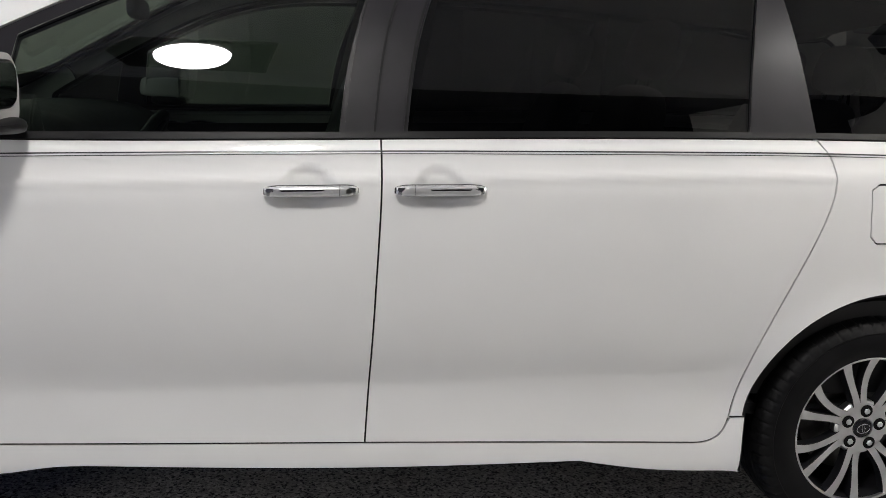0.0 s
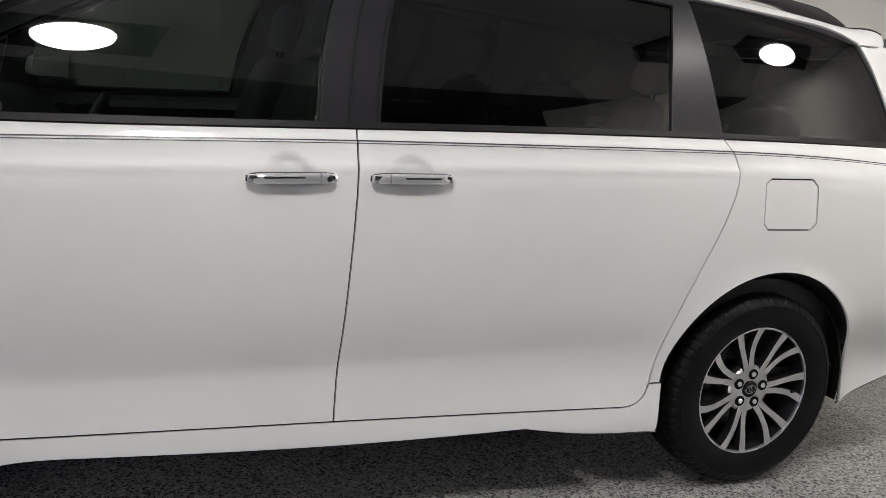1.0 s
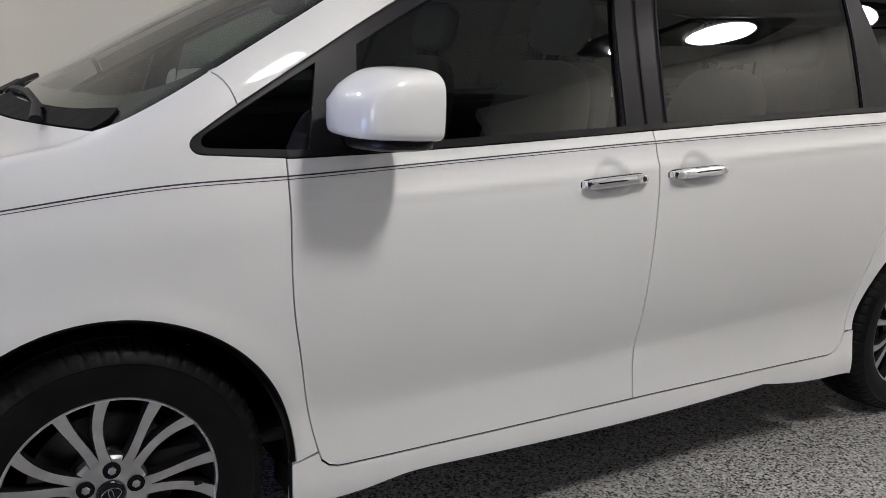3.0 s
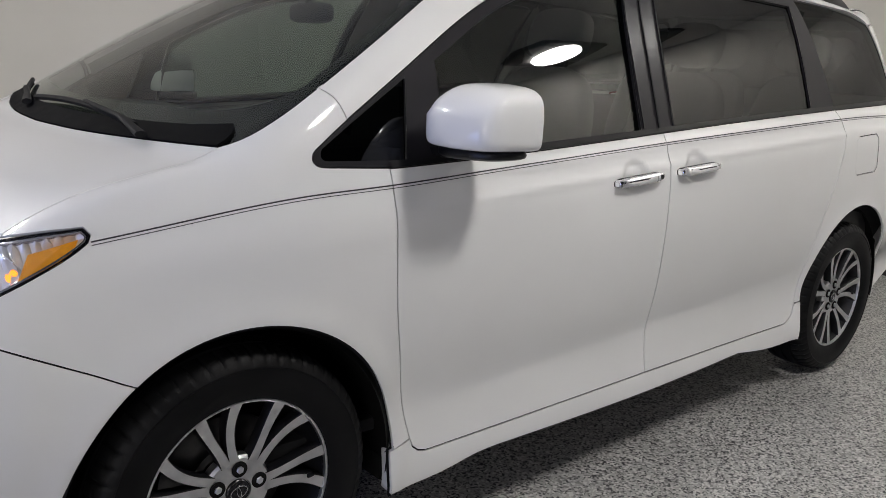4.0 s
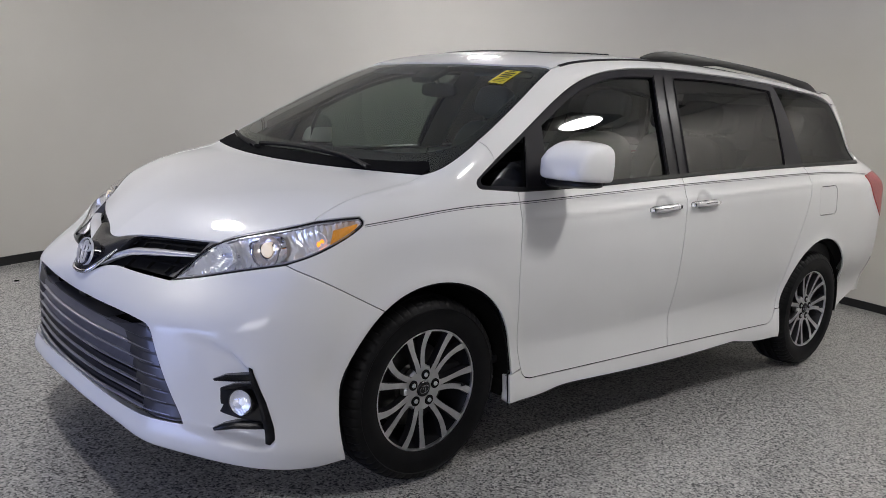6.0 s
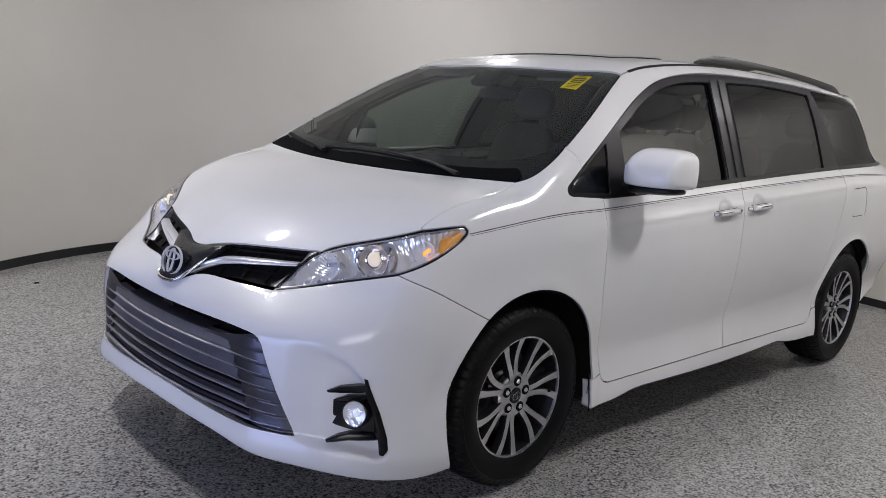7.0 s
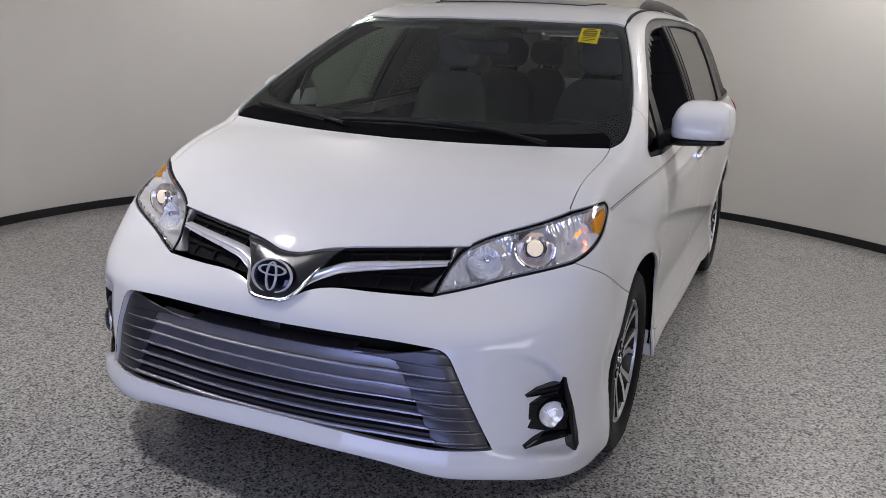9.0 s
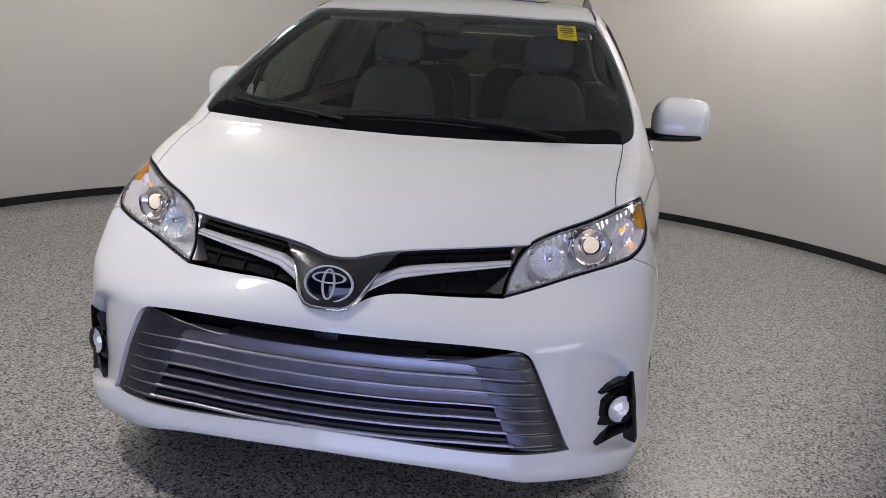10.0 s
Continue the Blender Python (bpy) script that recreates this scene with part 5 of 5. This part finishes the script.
    keep("lug_pocket", bm, UNDER)
    bm = bmesh.new()
    rings = lathe(bm, [(0.0095, -0.078), (0.0095, -0.0825), (0.0078, -0.0845), (0.005, -0.0845)], "y", 6)
    cap(bm, rings[-1])
    keep("lug_nut", bm, ALLOY)
    bm = bmesh.new()
    tube(bm, [(0.19, -0.088, -0.06), (0.175, -0.092, -0.055)], 0.006, 8)
    keep("valve", bm, RUBBER)
    return made


WHEEL = wheel_meshes()


def wheel(x, y, flip, turn):
    base = new("wheel", WHEEL["barrel"])
    base.parent = van
    base["label"] = "machined alloy wheel with seven twin spokes and black tyre"
    base.matrix_local = pose(x, y, 0.3530, 0, 0, 180 if flip else 0) @ pose(0, 0, 0, 0, turn, 0)
    for name in ("tyre", "rim_lip", "brake_disc", "brake_shield", "hub", "cap", "cap_badge", "valve"):
        ob = new(name, WHEEL[name])
        ob.parent = base
    for i in range(7):
        for name in ("spoke", "spoke_twin"):
            ob = new("spoke", WHEEL[name])
            ob.parent = base
            ob.matrix_local = pose(0, 0, 0, 0, 360 / 7 * i, 0)
    for i in range(5):
        a = 2 * math.pi * (i + 0.25) / 5
        for name in ("lug_pocket", "lug_nut"):
            ob = new(name, WHEEL[name])
            ob.parent = base
            ob.location = (0.0555 * math.sin(a), -0.0012, 0.0555 * math.cos(a))


wheel(0.0, -0.846, False, -14)
wheel(3.03, -0.846, False, -14)
wheel(0.0, 0.846, True, 30)
wheel(3.03, 0.846, True, 5)

# wheel wells and underside
for hub in (0.0, 3.03):
    for side in (-1, 1):
        bm = bmesh.new()
        rows = []
        for k in range(41):
            a = radians(-8 + 196 * k / 40)
            rows.append([(hub - 0.01 + r * math.cos(a), side * y, 0.355 + r * math.sin(a)) for r, y in ((0.405, 0.972 if hub < 1 else 0.940), (0.425, 0.955 if hub < 1 else 0.925), (0.428, 0.80), (0.425, 0.60), (0.30, 0.585), (0.05, 0.585))])
        sheet(bm, rows)
        part("wheel_well", bm, UNDER, van, "black lining of the wheel opening")
        if hub < 1:
            bm = bmesh.new()
            box(bm, (hub + 0.408, side * 0.89, 0.292), (0.010, 0.09, 0.07), 0.004)
            part("mud_flap", bm, UNDER, van, "small black mud guard")
bm = bmesh.new()
box(bm, (1.515, 0, 0.30), (2.15, 1.86, 0.10), 0.02)
box(bm, (-0.66, 0, 0.31), (0.42, 1.28, 0.08), 0.02)
box(bm, (3.74, 0, 0.43), (0.56, 1.40, 0.10), 0.02)
box(bm, (0.0, 0, 0.33), (0.95, 1.15, 0.10), 0.02)
box(bm, (3.03, 0, 0.36), (0.95, 1.15, 0.10), 0.02)
box(bm, (1.6, 0.25, 0.22), (1.8, 0.16, 0.10), 0.04)
part("underbody", bm, UNDER, van, "dark underside")
bm = bmesh.new()
box(bm, (-0.10, 0, 0.72), (0.05, 1.6, 0.66))
part("firewall", bm, UNDER, van, "dark bulkhead behind the engine")

# tail: tailgate, rear window, bumper, lamps
def chart_tail(q):
    n = len(q)
    eye = np.stack([np.full(n, 3.1), np.zeros(n), q[:, 1]], 1)
    return root(eye, np.stack([np.cos(q[:, 0]), np.sin(q[:, 0]), np.zeros(n)], 1), 1.8)


CHARTS["tail"] = chart_tail


def tail_patch(name, a0, a1, z0, z1, material, label, lift=0.0, n=24, m=16):
    a, z = np.meshgrid(np.linspace(a0, a1, n), np.linspace(z0, z1, m))
    q = np.stack([a.ravel(), z.ravel()], 1)
    p = chart_tail(q)
    p = (p + normals(p) * lift).reshape(m, n, 3)
    bm = bmesh.new()
    sheet(bm, [[tuple(v) for v in row] for row in p])
    part(name, bm, material, van, label)


tail_patch("tailgate", -0.78, 0.78, 0.62, 1.245, PAINT, "white tailgate below its window")
tail_patch("rear_bumper", -0.86, 0.86, 0.38, 0.615, PAINT, "white rear bumper")
tail_patch("rear_window", -0.66, 0.66, 1.25, 1.585, PRIVACY, "dark rear window", -0.004)
tail_patch("tailgate_top", -0.72, 0.72, 1.588, 1.655, PAINT, "white upper edge of the tailgate")
for s in (-1, 1):
    tail_patch("tail_pillar", s * 0.66, s * 0.80, 1.25, 1.585, PAINT, "white corner of the tail")
TAIL_LAMP = loop(side_bow((3.60, 1.165), (3.72, 1.180), (3.87, 1.19)), side_bow((3.87, 1.19), (3.90, 1.05), (3.905, 0.90)), side_bow((3.905, 0.90), (3.82, 0.96), (3.68, 1.07), (3.60, 1.165)))
panel("tail_lamp", TAIL_LAMP, "side", RED_LENS, van, "red tail lamp wrapped round the corner", gap=-0.001, lift=0.006, seal=False, depth=0.02)
bm = bmesh.new()
rounded(bm, (3.80, 0, 1.648), (0.15, 0.50, 0.018), 3.0)
part("spoiler", bm, PAINT, van, "white roof spoiler")

# door mirrors
def mirror_shell(p):
    front, up = max(0.0, -p.x / 0.122), max(0.0, p.z) / 0.079
    if p.x < 0:
        p.x *= 1 - 0.55 * up ** 1.4
    if p.z < 0:
        p.z = -0.079 * (1 - (1 + p.z / 0.079) ** 1.5) if p.z > -0.079 else p.z
    p.z *= 1 - 0.05 * front - 0.05 * max(0.0, -p.y / 0.118)
    p.y *= 1 - 0.06 * front
    p.y *= 1 - (0.34 * up ** 1.6 if p.y > 0 else 0.10 * up ** 2)
    if p.z > 0:
        p.z *= 1 - 0.07 * (p.y / 0.118) ** 2
    p.x = min(p.x, 0.055)
    p.x += 0.30 * max(0.0, -p.y - 0.02) * 0.5
    return p


bm = bmesh.new()
rounded(bm, (0.592, -1.066, 1.224), (0.122, 0.121, 0.079), 5.5, 28, 48, mirror_shell)
shell = part("mirror_shell", bm, PAINT, van, "white shell of the door mirror")
bm = bmesh.new()
rounded(bm, (0.600, -1.045, 1.137), (0.080, 0.116, 0.026), 3.0, 12, 28, lambda p: Vector((p.x, p.y, p.z * (0.55 + 0.45 * (p.y + 0.112) / 0.224) - 0.03 * max(0.0, p.y))))
foot = part("mirror_foot", bm, SATIN, van, "black foot below the mirror")
bm = bmesh.new()
tube(bm, [(0.585, -0.925, 1.135), (0.585, -0.97, 1.143), (0.595, -1.02, 1.155), (0.60, -1.07, 1.162)], 0.034, 12, 0.62, taper=[1.5, 1.15, 1.0, 0.9])
arm = part("mirror_arm", bm, SATIN, van, "black arm of the door mirror")
bm = bmesh.new()
rounded(bm, (0.653, -1.072, 1.232), (0.004, 0.093, 0.050), 4.0, 10, 28)
glass = part("mirror_glass", bm, CHROME, van, "mirror glass")
bm = bmesh.new()
rounded(bm, (0.648, -1.070, 1.232), (0.006, 0.099, 0.056), 4.0, 10, 28)
rimm = part("mirror_rim", bm, SATIN, van, "black rim of the mirror glass")
for ob in (shell, foot, arm, glass, rimm):
    twin = flip_part(ob, van)
    if ob is not arm:                           # the far mirror is folded part of the way in
        twin.location = (0.085, -0.075, 0.0)

# door handles
def handle(x0, x1, z0, z1, key_at, parent, twin):
    """A chrome pull on two feet, with a cap at one end."""
    pieces = []
    n = 16
    def at(u, off, dz=0.0):
        x, z = x0 + (x1 - x0) * u, z0 + (z1 - z0) * u + dz
        return Vector((x, -float(WIDTH(z - (BELT(x) - 1.15) * step01(z, 0.55, 1.05))) - off, z))
    lo, hi = (0.0, 0.80) if key_at == 1 else (0.21, 1.0)
    def bar(a, b, fat, name, material, label, more=0.0, sink=0.0):
        bm = bmesh.new()
        rows = []
        for i in range(n + 1):
            u = a + (b - a) * i / n
            ends = min(1.0, (u + 0.03) / 0.16, (1.03 - u) / 0.16)
            tall = 0.0055 + 0.0085 * max(0.0, ends) ** 0.6
            out = 0.010 + 0.013 * max(0.0, ends) ** 0.7
            ring = []
            for k in range(14):
                t = 2 * math.pi * k / 14
                c, s = math.cos(t), math.sin(t)
                ring.append(at(u, out + sink - 0.006 + 0.010 * fat * (abs(c) ** 0.7) * (1 if c > 0 else -1), (tall + more) * (abs(s) ** 0.75) * (1 if s > 0 else -1)))
            rows.append(ring)
        g = [[bm.verts.new(p) for p in r] for r in rows]
        for p, q in zip(g, g[1:]):
            for k in range(14):
                bm.faces.new((p[k], p[(k + 1) % 14], q[(k + 1) % 14], q[k]))
        bm.faces.new(g[0])
        bm.faces.new(g[-1])
        return part(name, bm, material, parent, label)
    pieces.append(bar(lo, hi, 1.0, "handle", HANDLE, "chrome door handle"))
    pieces.append(bar(-0.012, 1.012, 0.45, "handle_seat", SATIN, "black gap round the handle", 0.0013, -0.010))
    bm = bmesh.new()
    mid = (lo + hi) / 2
    rows = []
    for dz in (0.0052, 0.0018):
        rows.append([at(mid + (hi - lo) * 0.40 * k / 10, 0.0276 - 0.0035 * (abs(k) / 10) ** 4, dz - 0.0006 * abs(k) / 10) for k in range(-10, 11)])
    sheet(bm, rows, 0.0008)
    pieces.append(part("handle_line", bm, TRIM, parent, "dark inlaid line of the handle"))
    pieces.append(bar(*((0.808, 1.0) if key_at == 1 else (0.0, 0.202)), 1.0, "handle_cap", HANDLE, "chrome end cap of the handle"))
    for u in (0.07, 0.92):
        bm = bmesh.new()
        c = at(u, 0.008)
        box(bm, c, (0.028, 0.030, 0.020), 0.004)
        pieces.append(part("handle_foot", bm, CHROME, parent))
    if key_at == 1:
        bm = bmesh.new()
        c = at(0.90, 0.0245)
        rings = lathe(bm, [(0.0075, 0.004), (0.0075, -0.003), (0.006, -0.004), (0.0055, -0.002)], "y", 24, c)
        cap(bm, rings[-1])
        pieces.append(part("key_hole", bm, STEEL, parent, "round keyhole"))
    for ob in pieces:
        flip_part(ob, twin)


handle(1.227, 1.458, 1.006, 1.020, 1, doors[0], doors[1])
handle(1.555, 1.786, 1.024, 1.036, 0, sliders[0], sliders[1])

# roof rails: solid black blades that meet the roof at both ends
bm = bmesh.new()
rows = []
for i in range(41):
    u = i / 40
    x = 1.58 + 1.92 * u
    y = -0.578 - 0.02 * math.sin(math.pi * u)
    z = float(top_z(np.array(x), np.array(y)))
    ends = min(1.0, u / 0.13, (1 - u) / 0.10)
    tall = 0.008 + 0.042 * math.sin(0.5 * math.pi * ends) ** 0.8
    low = -0.004 + 0.020 * float(step01(u, 0.24, 0.36) * (1 - step01(u, 0.80, 0.90)))
    w = 0.013 * (0.45 + 0.55 * ends)
    rows.append([(x, y - w * 0.8, z + low), (x, y - w, z + low + 0.006), (x, y - w * 0.9, z + tall - 0.010), (x, y - w * 0.45, z + tall), (x, y + w * 0.45, z + tall), (x, y + w * 0.9, z + tall - 0.010), (x, y + w, z + low + 0.006), (x, y + w * 0.8, z + low), (x, y - w * 0.8, z + low)])
sheet(bm, rows)
bmesh.ops.remove_doubles(bm, verts=bm.verts[:], dist=1e-6)
rail = part("roof_rail", bm, SATIN, van, "solid black roof rail")
flip_part(rail, van)

# wipers
def on_glass(x, y, lift):
    return Vector((x, y, float(top_z(np.array(x), np.array(y))) + lift))


for pts, blade in ((((-0.075, -0.60), (-0.055, -0.42), (-0.052, -0.16)), ((-0.050, -0.50), (-0.052, -0.14), (-0.062, 0.26))),
                   (((-0.100, 0.22), (-0.060, 0.36), (-0.015, 0.54)), ((-0.070, 0.33), (-0.022, 0.50), (0.060, 0.73)))):
    bm = bmesh.new()
    tube(bm, [on_glass(x, y, 0.022) for x, y in pts], 0.010, 8, 0.6, taper=[1.5, 1.0, 0.8])
    wiper = part("wiper", bm, RUBBER, van, "black windscreen wiper")
    bm = bmesh.new()
    line = bow(*[(x, y, 0) for x, y in blade], step=0.05)
    tube(bm, [on_glass(x, y, 0.012) for x, y, _ in line], 0.008, 6, 1.2)
    part("wiper_blade", bm, RUBBER, wiper)
# the yellow sticker on the windscreen, with unreadable print
a, b, c, d = (0.725, -0.494), (0.742, -0.575), (0.606, -0.594), (0.598, -0.512)
bm = bmesh.new()
def on_sticker(u, v, lift):
    x = (a[0] * (1 - u) + b[0] * u) * (1 - v) + (d[0] * (1 - u) + c[0] * u) * v
    y = (a[1] * (1 - u) + b[1] * u) * (1 - v) + (d[1] * (1 - u) + c[1] * u) * v
    return on_glass(x, y, lift - 0.004)
sheet(bm, [[on_sticker(u / 6, v / 6, 0.0035) for u in range(7)] for v in range(7)], 0.0006)
sticker = tagged(part("sticker", bm, YELLOW, None), "yellow paper sticker with black print on the windscreen", "sticker")
for v0, v1, u0, u1 in ((0.06, 0.13, 0.30, 0.72), (0.19, 0.29, 0.16, 0.86), (0.34, 0.44, 0.12, 0.88), (0.49, 0.58, 0.18, 0.84), (0.66, 0.69, 0.10, 0.90), (0.76, 0.79, 0.10, 0.90), (0.86, 0.885, 0.10, 0.80)):
    bm = bmesh.new()
    steps = 9 if v1 - v0 > 0.05 else 1
    for k in range(steps):
        w0, w1 = u0 + (u1 - u0) * (k + 0.08) / steps, u0 + (u1 - u0) * (k + 0.92) / steps
        sheet(bm, [[on_sticker(w0, v, 0.0046), on_sticker(w1, v, 0.0046)] for v in (v0, v1)])
    part("print_bar", bm, INK, sticker, smooth=False)


# ---- cabin ----
def seat_at(x, y, wide=0.50, head=True, tone=SEAT, low=0.0, label="grey leather seat with headrest"):
    """A seat with cushion, leaning backrest and a headrest on two posts."""
    thing = part_mesh("car_seat", bpy.data.meshes.new("car_seat"), None, van, label)
    thing.location = (x, y, 0.42 + low)
    h = wide / 2
    bm = bmesh.new()
    rounded(bm, (-0.22, 0, 0.24), (0.28, h, 0.085), 4.0, 12, 28)
    part("cushion", bm, tone, thing)
    bm = bmesh.new()
    box(bm, (-0.20, 0, 0.08), (0.46, wide * 0.8, 0.16), 0.03)
    part("seat_base", bm, DASH, thing)
    lean = Matrix.Translation((0.02, 0, 0.26)) @ pose(0, 0, 0, 0, 14, 0)
    bm = bmesh.new()
    rounded(bm, (0, 0, 0.33), (0.075, h * 0.94, 0.34), 4.0, 14, 28, lambda p: Vector((p.x + 0.02 * (abs(p.y) / h) ** 2 * (-1), p.y * (1 - 0.16 * max(0, p.z) / 0.34), p.z)))
    bmesh.ops.transform(bm, matrix=lean, verts=bm.verts[:])
    part("backrest", bm, tone, thing)
    if head:
        bm = bmesh.new()
        rounded(bm, (-0.012, 0, 0.79), (0.055, 0.135, 0.095), 3.2, 12, 28)
        bmesh.ops.transform(bm, matrix=lean, verts=bm.verts[:])
        part("headrest", bm, tone, thing)
        for s in (-0.055, 0.055):
            bm = bmesh.new()
            tube(bm, [(0, s, 0.64), (-0.005, s, 0.73)], 0.007, 8)
            bmesh.ops.transform(bm, matrix=lean, verts=bm.verts[:])
            part("headrest_post", bm, CHROME, thing)


# middle and rear rows wear the front leather, darkened for the cabin's shade
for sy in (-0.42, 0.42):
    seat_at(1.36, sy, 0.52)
    seat_at(2.22, sy * 1.02, 0.50, tone=SEAT_SHADED, label="grey leather middle seat with headrest, darkened for cabin shade")
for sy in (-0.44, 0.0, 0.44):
    seat_at(3.18, sy, 0.42, tone=SEAT_SHADED, label="grey leather rear bench seat with headrest, darkened for cabin shade")
bm = bmesh.new()
box(bm, (1.75, 0, 0.40), (3.5, 1.78, 0.04), 0.01)
part("cabin_floor", bm, DASH, van, "dark carpeted cabin floor")


def lining(name, kind, outline, lift, material, label, holes=(), step=0.05):
    panel(name, outline, kind, material, van, label, gap=0.012, lift=lift, seal=False, thick=False, holes=list(holes), step=step)


lining("door_lining", "side", loop(on_belt(0.42, 3.62, 0.02), side_bow((3.62, 1.20), (3.62, 0.45)), side_bow((3.62, 0.45), (0.42, 0.40)), side_bow((0.42, 0.40), (0.42, 1.07))), -0.075, DASH, "dark inner side of the doors")
panel("headlining", loop(SCREEN_TOP, mirrored(SCREEN_TOP[::-1]), mirrored(DITCH), bow((3.70, 0.57, 1.63), (3.75, 0, 1.64), (3.70, -0.57, 1.63)), DITCH[::-1]), "top", LINER, van, "beige-grey headlining", gap=0.01, lift=-0.045, seal=False, thick=False, both=False, step=0.06)
lining("rail_lining", "roof", loop(SCREEN_SIDE[15:], DITCH, bow((3.70, -0.57, 1.63), (3.60, -0.66, 1.61), (3.47, -0.70, 1.600)), GLASSLINE[::-1], PILLAR_SEAM[::-1]), -0.030, LINER, "beige-grey lining of the roof rail")
for xs in ((1.40, 1.60, 1.50, 1.70), (2.53, 2.73, 2.59, 2.66)):
    lining("pillar_lining", "side", loop(side_bow((xs[0], BELT(xs[0])), (xs[1], BELT(xs[1]))), side_bow((xs[1], BELT(xs[1])), (xs[3], 1.655)), side_bow((xs[3], 1.655), (xs[2], 1.655)), side_bow((xs[2], 1.655), (xs[0], BELT(xs[0])))), -0.035, LINER, "beige-grey pillar lining")

# dashboard, wheel, mirror, visors
bm = bmesh.new()
ys = [0.80 * k / 16 for k in range(-16, 17)]
prof = [(0.02, 1.095), (0.20, 1.125), (0.38, 1.128), (0.52, 1.115), (0.60, 1.08), (0.66, 1.00), (0.64, 0.85), (0.56, 0.62)]
sheet(bm, [[(x + 0.05 * (y / 0.8) ** 2, y, z + 0.022 * math.exp(-((y + 0.42) / 0.16) ** 2) * (1 if 0.3 < x < 0.62 else 0)) for y in ys] for x, z in prof])
part("dashboard", bm, DASH, van, "charcoal dashboard")
bm = bmesh.new()
box(bm, (0.62, 0, 0.86), (0.12, 0.34, 0.36), 0.03)
box(bm, (0.95, 0, 0.62), (0.62, 0.26, 0.36), 0.05)
part("centre_console", bm, DASH, van, "dark centre console")
steer = part_mesh("steering_wheel", bpy.data.meshes.new("steering_wheel"), None, van, "dark leather steering wheel")
steer.matrix_local = pose(0.80, -0.42, 0.985, 0, -62, 0)
bm = bmesh.new()
n = 40
tube(bm, [(0.185 * math.cos(2 * math.pi * k / n), 0.185 * math.sin(2 * math.pi * k / n), 0) for k in range(n + 1)], 0.0155, 10)
part("steering_rim", bm, DASH, steer)
bm = bmesh.new()
rounded(bm, (0, 0, -0.02), (0.075, 0.085, 0.03), 3.5)
for a in (0, 180, 270):
    box(bm, (0.11 * math.cos(radians(a + 90)), 0.11 * math.sin(radians(a + 90)), -0.012), (0.04 if a != 270 else 0.13, 0.13 if a != 270 else 0.04, 0.016), 0.004)
part("steering_boss", bm, DASH, steer)
bm = bmesh.new()
box(bm, (0.70, 0.0, 1.545), (0.13, 0.15, 0.035), 0.012, Euler((0, radians(-28), 0)).to_quaternion())
part("sensor_pod", bm, DASH, van, "black sensor pod behind the windscreen")
bm = bmesh.new()
rounded(bm, (0.74, -0.03, 1.475), (0.022, 0.125, 0.035), 3.5)
tube(bm, [(0.72, -0.02, 1.55), (0.735, -0.03, 1.49)], 0.010, 8)
part("inner_mirror", bm, DASH, van, "black inside mirror")
for s in (-1, 1):
    bm = bmesh.new()
    box(bm, (0.86, s * 0.40, 1.585), (0.17, 0.36, 0.018), 0.008, Euler((0, radians(-20), 0)).to_quaternion())
    part("sun_visor", bm, LINER, van, "beige-grey sun visor")

# a small chip near the foot of the wall
bm = bmesh.new()
ring = [(0.018 * (1 + 0.25 * math.sin(3.1 * k)) * math.cos(2 * math.pi * k / 9), 0.011 * (1 + 0.2 * math.cos(2.3 * k)) * math.sin(2 * math.pi * k / 9)) for k in range(9)]
levels = [[bm.verts.new((-0.401 + x * f, 2.962 + y * f, z)) for x, y in ring] for f, z in ((1.0, 0.0), (1.0, 0.004), (0.8, 0.007))]
for a, b in zip(levels, levels[1:]):
    for i in range(9):
        bm.faces.new((a[i], a[(i + 1) % 9], b[(i + 1) % 9], b[i]))
bm.faces.new(levels[0][::-1])
bm.faces.new(levels[-1])
tagged(part("chip", bm, PLASTIC, None), "small dark chip lying on the flake floor", "debris")
